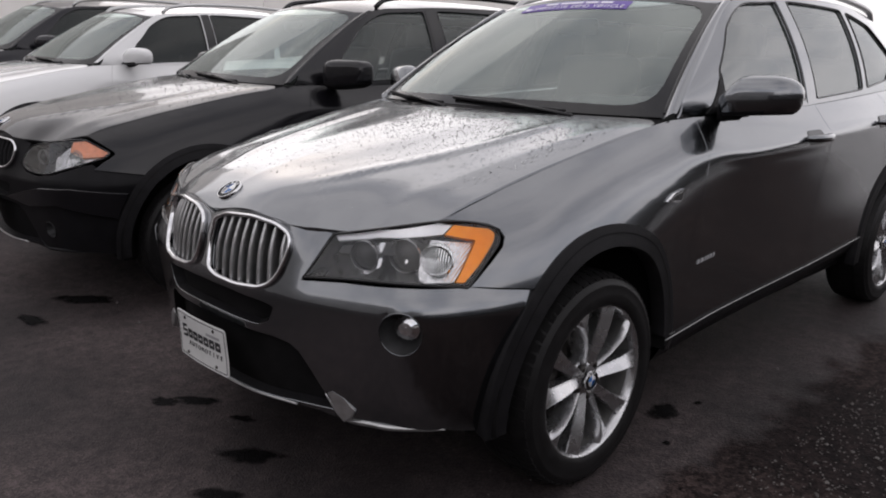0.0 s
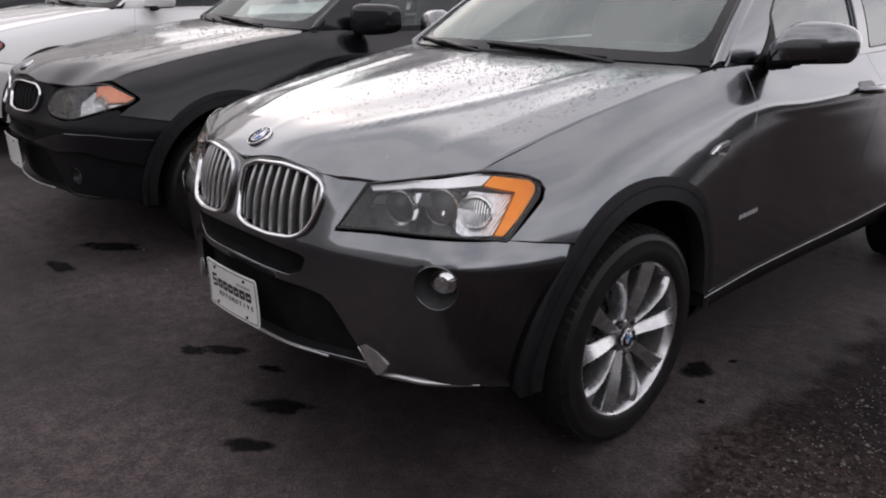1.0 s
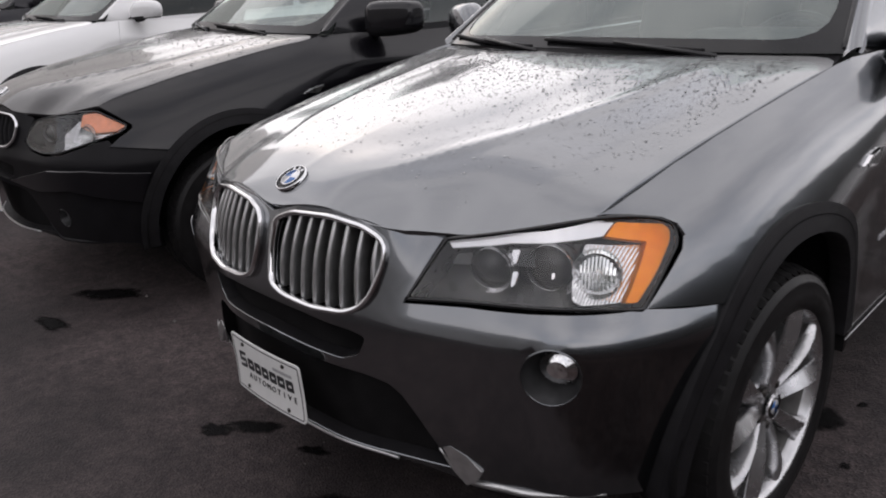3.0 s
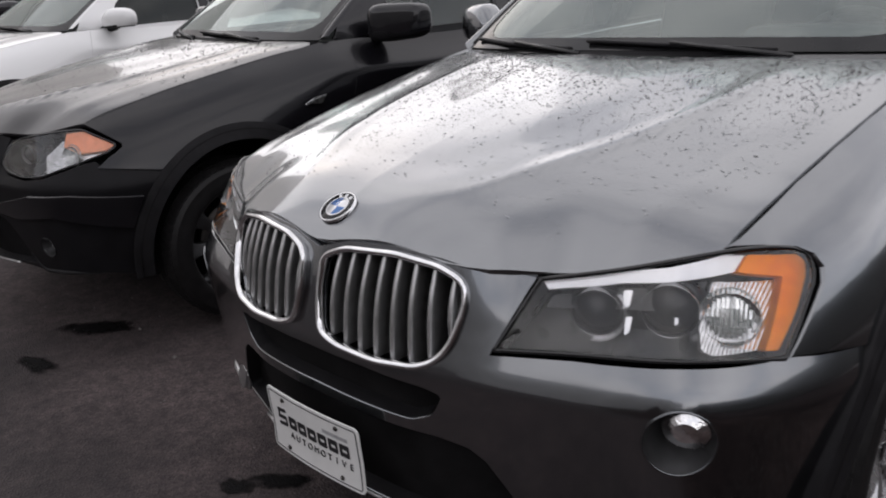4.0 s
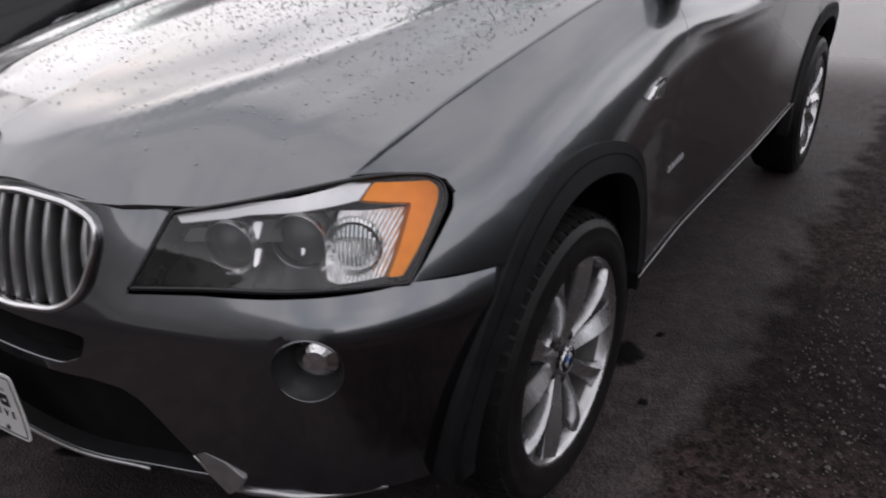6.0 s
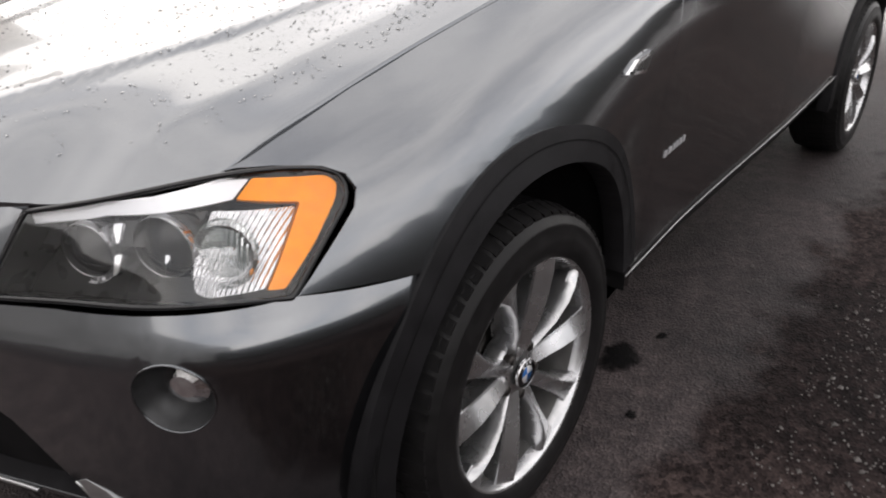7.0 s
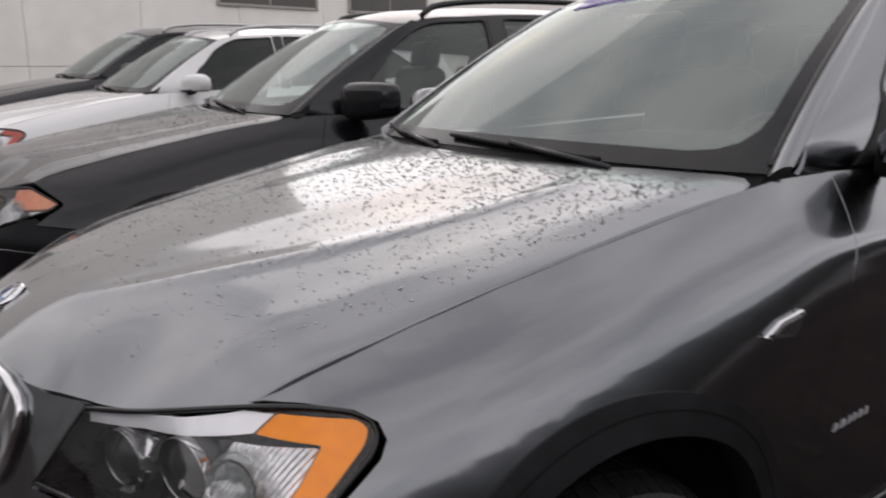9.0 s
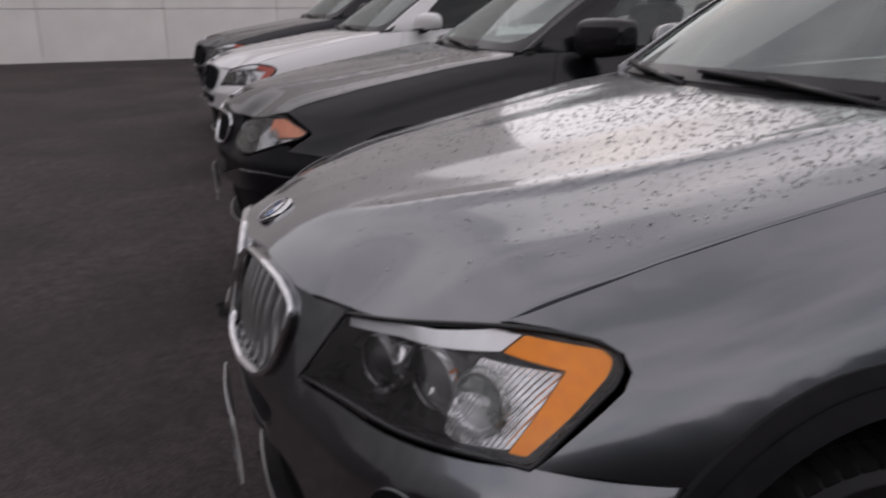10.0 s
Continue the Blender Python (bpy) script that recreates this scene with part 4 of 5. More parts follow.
        rows = [q - nn * 0.001, q * 0.9 + cen * 0.1 - nn * 0.012, q * 0.75 + cen * 0.25 - nn * 0.03, q * 0.4 + cen * 0.6 - nn * 0.03]
        for rw in rows:
            bowl_v += [tuple(p * np.array([sg, 1, 1])) for p in rw]
        m_ = len(q)
        for i in range(3):
            for k in range(m_):
                bowl_f.append((i * m_ + k, i * m_ + (k + 1) % m_, (i + 1) * m_ + (k + 1) % m_, (i + 1) * m_ + k))
        bowl_f.append(tuple(3 * m_ + k for k in range(m_)))
        fg = mk("fog_lamp", bowl_v, bowl_f, FOGCUP, car, "round fog lamp in a dark recess")
        v, f = tube((q + nn * 0.0008) * np.array([sg, 1, 1]), 0.0018, True, 6)
        mk("fog_rim", v, f, coat, fg)
        nl = nn.mean(0) / np.linalg.norm(nn.mean(0))
        tl = np.array([nl[1], -nl[0], 0.0]) * -1
        ctr = q.mean(0) + tl * 0.014 + np.array([0, 0, 0.010]) - nl * 0.024
        nl = nl + np.array([0.0, -0.7, 0.0])
        nl /= np.linalg.norm(nl)
        tl = np.array([nl[1], -nl[0], 0.0]) * -1
        lv, lf = [], []
        for i, (rr, dd) in enumerate(((0.0, 0.014), (0.02, 0.012), (0.036, 0.004), (0.041, -0.012))):
            for k in range(20):
                a = 2 * math.pi * k / 20
                p = ctr + nl * dd + rr * (tl * math.cos(a) * 1.05 + np.array([0, 0, 1.0]) * math.sin(a) * 0.86)
                lv.append(tuple(p * np.array([sg, 1, 1])))
        for i in range(3):
            for k in range(20):
                lf.append((i * 20 + k, i * 20 + (k + 1) % 20, (i + 1) * 20 + (k + 1) % 20, (i + 1) * 20 + k))
        fgl = mk("fog_glass", lv, lf, FOGREFL, fg, smooth=False)
        for k in range(5):
            off = (k - 2) * 0.013
            hh = 0.033 * math.sqrt(1 - (off / 0.042) ** 2)
            c = [ctr + nl * 0.008 * (1 - abs(t_)) + tl * off + np.array([0, 0, t_ * hh]) for t_ in (-1, -0.5, 0, 0.5, 1)]
            v, f = tube(np.array(c) * np.array([sg, 1, 1]), 0.0014, False, 4)
            mk("facet", v, f, SATIN, fgl)
    # bonnet
    half = [(0.0, 0.078), (0.04, 0.081), (0.09, 0.088), (0.2, 0.103), (0.30, 0.119), (0.345, 0.136), (0.38, 0.152), (0.457, 0.203), (0.58, 0.268), (0.696, 0.361)]
    half += [(float(hermite(TOP_Y, TOP_X, np.array([y]))[0]) - 0.0035, y) for y in (0.45, 0.6, 0.75, 0.9, 1.05, 1.2, 1.29)]
    half += [(0.742, 1.335), (0.715, 1.355), (0.66, 1.345), (0.45, 1.262), (0.22, 1.214), (0.0, 1.2)]
    hood_out = np.array(half + [(-x, y) for x, y in half[-2:0:-1]])
    panel("bonnet", S_hood, hood_out, coat, car, 1, (), 0.018 if coat == GREY else 0.03, 0.022, 0.0010, label="painted bonnet with creases, beaded with rain")
    # badge on the bonnet
    bp = S_hood(np.array([0.0]), np.array([0.138]))[0]
    bn = surf_normals(S_hood, np.array([[0.0, 0.138]]), 1)[0]
    zz = Vector(bn)
    xx = Vector((1, 0, 0))
    turn = Matrix((xx, zz.cross(xx), zz)).transposed().to_4x4()
    roundel(car, tuple(bp + bn * 0.003), turn, 0.039)
    # flanks
    arch_f = arc(HUB_Y, HUB_Z, ARCH_R, 356, 488, 30)
    fender = [(0.369, 0.730), (0.412, 0.763), (0.492, 0.8215), (0.506, 0.8415), (0.5025, 0.8605), (0.478, 0.8755), (0.423, 0.886), (0.38, 0.890), (0.362, 0.8905)]
    if soft:
        fender = [(0.345, 0.733), (0.39, 0.768), (0.415, 0.781), (0.444, 0.801), (0.446, 0.812), (0.372, 0.874), (0.357, 0.887)]
    fender += [(y, top_z(y)) for y in (0.40, 0.45, 0.6, 0.75, 0.9, 1.05, 1.2, 1.3, 1.38, 1.53)]
    fender += [(1.486, 1.02), (1.466, 0.93), (1.45, 0.85), (1.43, 0.65), (1.40, 0.45), (1.395, 0.375)] + arch_f + [(0.556, 0.7015), (0.46, 0.7165)]
    d1 = [(1.53, top_z(1.53)), *[(y, top_z(y)) for y in (1.6, 1.8, 2.1, 2.4, 2.52)], (2.53, 0.9), (2.52, 0.6), (2.50, 0.418), (1.395, 0.375), (1.40, 0.45), (1.43, 0.65), (1.45, 0.85), (1.466, 0.93), (1.486, 1.02)]
    arch_r = arc(REAR_Y, HUB_Z, ARCH_R, 90, 178, 16)
    d2 = [(2.52, top_z(2.52)), *[(y, top_z(y)) for y in (2.8, 3.1, 3.4)], (3.44, 1.0), (3.42, 0.86)] + [p for p in arc(REAR_Y, HUB_Z, ARCH_R + 0.03, 118, 172, 12)] + [(3.165, 0.445), (2.50, 0.418), (2.52, 0.6), (2.53, 0.9)]
    q3 = [(3.40, top_z(3.4)), *[(y, top_z(y)) for y in (3.7, 4.0, 4.3, 4.5)], (4.52, 0.9), (4.50, 0.6), (4.46, 0.345)] + arc(REAR_Y, HUB_Z, ARCH_R, 0, 116, 22) + [(3.42, 0.86), (3.44, 1.0)]
    for sg in (1, -1):
        mir = sg < 0
        fd = panel("fender", S_side, fender, coat, car, 1, (), 0.022, 0.02, 0.0014, mirror=mir)
        dr = panel("front_door", S_side, d1, coat, car, 1, (), 0.026, 0.02, 0.0014, mirror=mir, label="painted front door with pull handle")
        dr2 = panel("rear_door", S_side, d2, coat, car, 1, (), 0.035, 0.02, 0.0022, mirror=mir, label="painted rear door with pull handle")
        panel("quarter_panel", S_side, q3, coat, car, 1, (), 0.035, 0.02, 0.002, mirror=mir)
        # wheel arch trims
        for cy, nm in ((HUB_Y, "front"), (REAR_Y, "rear")):
            ring = np.array(arc(cy, HUB_Z, ARCH_R + 0.002, 5, 186, 44) + arc(cy, HUB_Z, 0.418, 186, 5, 40))
            panel("arch_trim", S_side, ring, PLASTIC, car, 1, (), 0.03, 0.05, 0.0, 0.007, mirror=mir, label="black plastic wheel arch trim")
            gr = np.array(arc(cy, HUB_Z, 0.4585, 10, 182, 44) + arc(cy, HUB_Z, 0.4555, 182, 10, 44))
            panel("trim_groove", S_side, gr, VOID, car, 1, (), 0.03, 0.0, 0.0, 0.0085, mirror=mir)
            v, f = lathe([(0.44, 0.03), (0.45, -0.38), (0.02, -0.39)], 40, -2, 186)
            mk("arch_liner", [((x + 0.84) * sg, y + cy, z + HUB_Z) for x, y, z in v], f, VOID, car)
        # sill with bright edge
        ys = np.linspace(1.31, 3.23, 40)
        sz = 0.375 + 0.042 * (ys - 1.35)
        c = S_side(ys, sz)
        sec = [(-0.008, 0.0), (-0.004, -0.02), (-0.02, -0.05), (-0.05, -0.10), (-0.16, -0.11), (-0.16, 0.02)]
        vs = [((p[0] + a) * sg, p[1], p[2] - 0.012 + b) for p in c for a, b in sec]
        fs = [(i * 6 + k, i * 6 + (k + 1) % 6, (i + 1) * 6 + (k + 1) % 6, (i + 1) * 6 + k) for i in range(39) for k in range(6)]
        sl = mk("sill", vs, fs, PLASTIC, car)
        v, f = tube([((p[0] + 0.006) * sg, p[1], p[2] - 0.014) for p in c], 0.0017, False, 6)
        mk("sill_strip", v, f, SATIN, sl)
        # handles
        for dd, hy in ((dr, 2.36), (dr2, 3.24)):
            hz = 1.008 if hy < 3 else 1.035
            c = S_side(np.array([hy - 0.11, hy - 0.07, hy, hy + 0.07, hy + 0.11]), np.full(5, hz))
            c = c + np.array([[0.002], [0.036], [0.046], [0.036], [0.002]]) * np.array([1, 0, 0])
            v, f = tube(smooth_line(c, 18) * np.array([sg, 1, 1]), [0.012] * 2 + [0.016] * 14 + [0.012] * 2, False, 10, 0.7)
            h_ = mk("door_handle", v, f, coat, dd)
            cup = rounded([(hy - 0.075, hz - 0.03), (hy + 0.075, hz - 0.03), (hy + 0.075, hz + 0.028), (hy - 0.075, hz + 0.028)], 0.025)
            panel("handle_cup", S_side, cup, GLOSSB, h_, 1, (), 0.03, 0.003, 0.0, 0.0015, mirror=mir)
        # side repeater on a small blade
        mk_out = rounded([(1.192, 0.869), (1.236, 0.890), (1.304, 0.901), (1.280, 0.866), (1.266, 0.859)], 0.004)
        rp = panel("side_repeater", S_side, mk_out, CHROME, fd, 1, (), 0.02, 0.014, 0.0, 0.010, mirror=mir, label="chrome-edged side repeater lamp")
        panel("repeater_lens", S_side, inset(mk_out, 0.0065), SMOKE, rp, 1, (), 0.02, 0.004, 0.0, 0.013, mirror=mir)
        for k, (a, w_) in enumerate(((1.50, 0.018), (1.528, 0.022), (1.560, 0.008), (1.578, 0.012), (1.600, 0.016), (1.626, 0.010))):
            bar = [(a, 0.600 + k * 0.001), (a + w_, 0.603 + k * 0.001), (a + w_ * 0.6 + 0.004, 0.616 + k * 0.001), (a + 0.005, 0.614 + k * 0.001)]
            panel("badge_bar", S_side, bar, GREYINK, dr, 1, (), 0.03, 0.003, 0.0, 0.003, mirror=mir)
        # cabin side and windows
        wins = [rounded([(1.665, 0.09), (2.43, 0.05), (2.46, 0.95), (2.14, 0.94), (1.94, 0.89), (1.775, 0.68)], 0.03),
                rounded([(2.55, 0.05), (3.17, 0.06), (3.215, 0.92), (2.57, 0.95)], 0.03),
                rounded([(3.25, 0.07), (3.66, 0.13), (3.90, 0.42), (3.62, 0.82), (3.29, 0.91)], 0.03)]
        side_out = [(1.44, 0.0), (1.8, 0.0), (2.5, 0.0), (3.3, 0.0), (4.0, 0.0), (4.40, 0.0), (4.36, 1.0), (4.0, 1.0), (3.5, 1.0), (2.9, 1.0), (2.4, 1.0), (2.05, 1.0), (1.75, 1.0), (1.47, 1.0)]
        cs = panel("cabin_side", S_cabin, side_out, coat, car, 1, wins, 0.05, 0.02, 0.0, mirror=mir)
        for k, wo in enumerate(wins):
            p = panel("side_window", S_cabin, inset(wo, -0.004), glass, cs, 1, (), 0.08, 0.0, 0.0, -0.008, mirror=mir)
            p.visible_shadow = False
            wd = polyline(wo, 0.03)
            q = S_cabin(wd[:, 0], wd[:, 1])
            v, f = tube(smooth_line(q, 150, True) * np.array([sg, 1, 1]), 0.0044, True, 6)
            mk("window_seal", v, f, GLOSSB, p)
        # black middle post and sail
        sail = rounded([(1.60, 0.05), (1.735, 0.07), (1.77, 0.62), (1.74, 0.54)], 0.008)
        panel("mirror_sail", S_cabin, sail, PLASTIC, cs, 1, (), 0.03, 0.006, 0.0, 0.004, mirror=mir)
        post = [(2.445, 0.02), (2.540, 0.02), (2.560, 0.96), (2.475, 0.96)]
        panel("middle_post", S_cabin, post, coat if coat == GREY else GLOSSB, cs, 1, (), 0.05, 0.004, 0.0, 0.003, mirror=mir)
        # windscreen pillar
        ww = np.linspace(-0.02, 1.03, 24)
        e1 = S_screen(np.full(24, 1.0), ww)
        yy = np.interp(ww, [-0.02, 1.03], [1.41, 2.07])
        e2 = S_cabin(yy, np.full(24, 1.0))
        vs, fs = [], []
        for i in range(24):
            for t in np.linspace(0, 1, 6):
                p = e1[i] * (1 - t) + e2[i] * t + np.array([0.35, -0.55, 0.75]) * 0.014 * 4 * t * (1 - t)
                vs.append((p[0] * sg, p[1], p[2]))
        fs = [(i * 6 + k, i * 6 + k + 1, (i + 1) * 6 + k + 1, (i + 1) * 6 + k)[::sg] for i in range(23) for k in range(5)]
        mk("windscreen_pillar", vs, fs, coat, car)
        v, f = tube(e1[1:-1] * np.array([sg, 1, 1]), 0.008, False, 6)
        mk("pillar_seal", v, f, GLOSSB, car)
        # door mirror
        vs, fs = [], []
        nu, nv = 28, 16
        for i in range(nv + 1):
            ph = math.pi * (i / nv - 0.5)
            for k in range(nu):
                th = 2 * math.pi * k / nu
                pw = lambda a, e: math.copysign(abs(a) ** (0.5 if soft else e), a)
                x = 0.128 * pw(math.cos(ph), 0.75) * pw(math.cos(th), 0.75)
                y = 0.088 * pw(math.cos(ph), 0.75) * pw(math.sin(th), 0.75)
                z = 0.082 * pw(math.sin(ph), 0.75)
                y = y * (1.0 - 0.25 * (x / 0.128)) if y < 0 else y * 0.6
                z = z * (1.0 - 0.10 * (x / 0.128))
                if not soft:
                    # the top drops towards the car, the underside is flat
                    e_ = min(1.0, max(0.0, (x + 0.130) / 0.085))
                    z = z * (0.30 + 0.70 * e_ * e_ * (3 - 2 * e_)) if z > 0 else max(z, -0.056)
                vs.append(((0.944 + x) * sg, 1.70 + y + 0.25 * x, 1.185 + z + 0.06 * x))
        for i in range(nv):
            for k in range(nu):
                fs.append((i * nu + k, i * nu + (k + 1) % nu, (i + 1) * nu + (k + 1) % nu, (i + 1) * nu + k)[::sg])
        top_f = [q for q in fs if np.mean([vs[i][2] for i in q]) > 1.143]
        low_f = [q for q in fs if np.mean([vs[i][2] for i in q]) <= 1.143]
        mi = mk("door_mirror", vs, top_f, coat, car, "painted mirror housing on a black foot")
        mk("mirror_shell", [(x, y, z) for x, y, z in vs], low_f, PLASTIC, mi)
        v, f = tube(smooth_line([(0.80, 1.668, 1.130), (0.825, 1.675, 1.130), (0.86, 1.685, 1.134), (0.90, 1.695, 1.142)], 14) * np.array([sg, 1, 1]), [0.032] * 4 + [0.029] * 6 + [0.022] * 4, False, 12, 0.7)
        mk("mirror_foot", v, f, PLASTIC, mi)
        v, f = tube([(0.865 * sg, 1.742, 1.18), (1.01 * sg, 1.768, 1.186)], 0.046, False, 12, 0.1)
        mk("mirror_glass", v, f, CHROME, mi)
    # windscreen
    box_ = [(-1, 0), (-0.5, 0), (0, 0), (0.5, 0), (1, 0), (1, 1), (0.5, 1), (0, 1), (-0.5, 1), (-1, 1)]
    ws = panel("windscreen", S_screen, box_, PANE, car, 1, (), 0.045, 0.0, 0.0, 0.0, label="tinted windscreen reflecting the sky")
    ws.visible_shadow = False
    hole = rounded([(-0.945, 0.065), (0.945, 0.065), (0.955, 0.955), (-0.955, 0.955)], 0.16)
    panel("frit_band", S_screen, box_, FRIT, ws, 1, [hole], 0.06, 0.0, 0.0, 0.002)
    # cowl and wipers
    us = np.linspace(-1, 1, 40)
    bx = S_screen(us, np.full(40, 0.03))
    hz_ = []
    for u in us:
        xx = 0.735 * u
        yy = float(np.interp(abs(xx), [0, 0.22, 0.45, 0.66, 0.735], [1.2, 1.214, 1.262, 1.345, 1.36]))
        hz_.append((xx, yy - 0.02, float(S_hood(np.array([xx]), np.array([yy - 0.02]))[0, 2]) - 0.02))
    vs, fs = [], []
    for a, b in zip(hz_, bx):
        a = np.array(a)
        for t in (0, 0.5, 1):
            vs.append(a * (1 - t) + b * t - np.array([0, 0, 0.012 * math.sin(math.pi * t)]))
    fs = [(i * 3 + k, (i + 1) * 3 + k, (i + 1) * 3 + k + 1, i * 3 + k + 1) for i in range(39) for k in range(2)]
    cw = mk("cowl", vs, fs, PLASTIC, car, "black plastic cowl with wipers")
    for x0, x1, w1 in ((0.55, -0.22, 0.04), (-0.28, -0.95, 0.05)):
        ends = S_screen(np.array([x0, (x0 + x1) / 2, x1]), np.array([0.0, 0.02, w1])) + np.array([0, -0.010, 0.006])
        v, f = tube(smooth_line(ends, 18), 0.0065, False, 6, 1.4)
        wp = mk("wiper_blade", v, f, PLASTIC, cw)
        arm = [S_screen(np.array([x0 + 0.06]), np.array([-0.02]))[0] + np.array([0, -0.02, 0.004]), ends[1] + np.array([0, -0.004, 0.008])]
        v, f = tube(arm, 0.008, False, 6)
        mk("wiper_arm", v, f, GLOSSB, wp)
    # roof, tail and underside
    half = [(0.0, 1.932), (0.3, 1.958), (0.57, 2.035)] + [(float(hermite(ROOF_Y, ROOF_X, np.array([y]))[0]), y) for y in (2.12, 2.4, 2.9, 3.5, 4.0, 4.25)] + [(0.3, 4.30), (0.0, 4.32)]
    ro = np.array(half + [(-x, y) for x, y in half[-2:0:-1]])
    roof = panel("roof", S_roof, ro, coat, car, 1, (), 0.07, 0.01, 0.0)
    if rails:
        for sg in (1, -1):
            pts = [(0.575, 2.12, 1.575), (0.578, 2.22, 1.632), (0.578, 2.6, 1.668), (0.575, 3.2, 1.672), (0.56, 3.8, 1.63), (0.545, 3.95, 1.565)]
            if coat == GREY:
                pts = [(x, y, z - 0.028) for x, y, z in pts]
            v, f = tube(smooth_line(pts, 50) * np.array([sg, 1, 1]), 0.016, False, 8)
            mk("roof_rail", v, f, GLOSSB if coat == BLACK else SATIN, roof)
    tail = [(-0.72, 0.34), (0.72, 0.34), (0.74, 0.7), (0.72, 1.1), (0.60, 1.3), (0.50, 1.52), (-0.50, 1.52), (-0.60, 1.3), (-0.72, 1.1), (-0.74, 0.7)]
    win = rounded([(-0.56, 1.17), (0.56, 1.17), (0.46, 1.47), (-0.46, 1.47)], 0.05)
    tg = panel("tailgate", S_tail, tail, coat, car, -1, [win], 0.08, 0.02, 0.0)
    rw = panel("rear_window", S_tail, win, glass, tg, -1, (), 0.1, 0.0, 0.0, -0.004)
    rw.visible_shadow = False
    part("underbody", box_bm((1.5, 3.9, 0.12), (0, 2.4, 0.30), 0.03, 2), VOID, car)
    part("bulkhead", box_bm((1.24, 0.66, 0.42), (0, 0.62, 0.62), 0.04, 2), VOID, car)
    part("cabin_floor", box_bm((1.45, 3.0, 0.08), (0, 2.9, 0.42), 0.03, 2), VOID, car)
    part("door_cards", box_bm((1.60, 0.12, 0.55), (0, 1.34, 0.78), 0.03, 2), VOID, car)
    for sg in (1, -1):
        part("door_lining", box_bm((0.05, 2.6, 0.62), (0.745 * sg, 2.75, 0.76), 0.02, 2), TRIMI, car)
    # cabin fittings
    part("headliner", box_bm((1.06, 1.75, 0.02), (0, 3.05, 1.535), 0.008, 1), LINER, car)
    dash = part("dashboard", box_bm((1.42, 0.46, 0.30), (0, 1.60, 0.955), 0.07, 3), TRIMI, car)
    part("binnacle", box_bm((0.40, 0.22, 0.12), (0.37, 1.66, 1.11), 0.05, 3), TRIMI, dash)
    ring = [(0.37 + 0.185 * math.cos(a), 1.93 + 0.185 * math.sin(a) * 0.42, 1.03 + 0.185 * math.sin(a) * 0.9) for a in np.linspace(0, 2 * math.pi, 40, endpoint=False)]
    v, f = tube(ring, 0.015, True, 8)
    sw = mk("steering_wheel", v, f, GLOSSB, car)
    part("steering_hub", box_bm((0.15, 0.06, 0.11), (0.37, 1.92, 1.03), 0.03, 3), SEAT, sw)
    for a in (0, 180, 270):
        r_ = radians(a)
        v, f = tube([(0.37, 1.92, 1.03), (0.37 + 0.18 * math.cos(r_), 1.93 + 0.075 * math.sin(r_), 1.03 + 0.165 * math.sin(r_))], 0.014, False, 8)
        mk("steering_spoke", v, f, SEAT, sw)
    for x in (0.37, -0.37):
        seat(car, x, 2.28)
    for x in (0.42, 0.0, -0.42):
        seat(car, x, 3.15)
    rv = part("rear_view_mirror", box_bm((0.22, 0.05, 0.07), (0.0, 1.88, 1.45), 0.025, 3), GLOSSB, car)
    for sg, side in ((1, "left"), (-1, "right")):
        wheel(car, (0.785 * sg, HUB_Y, HUB_Z), sg, "ten-spoke alloy wheel with black tyre", finish)
        wheel(car, (0.785 * sg, REAR_Y, HUB_Z), sg, "ten-spoke alloy wheel with black tyre", finish)
    return car


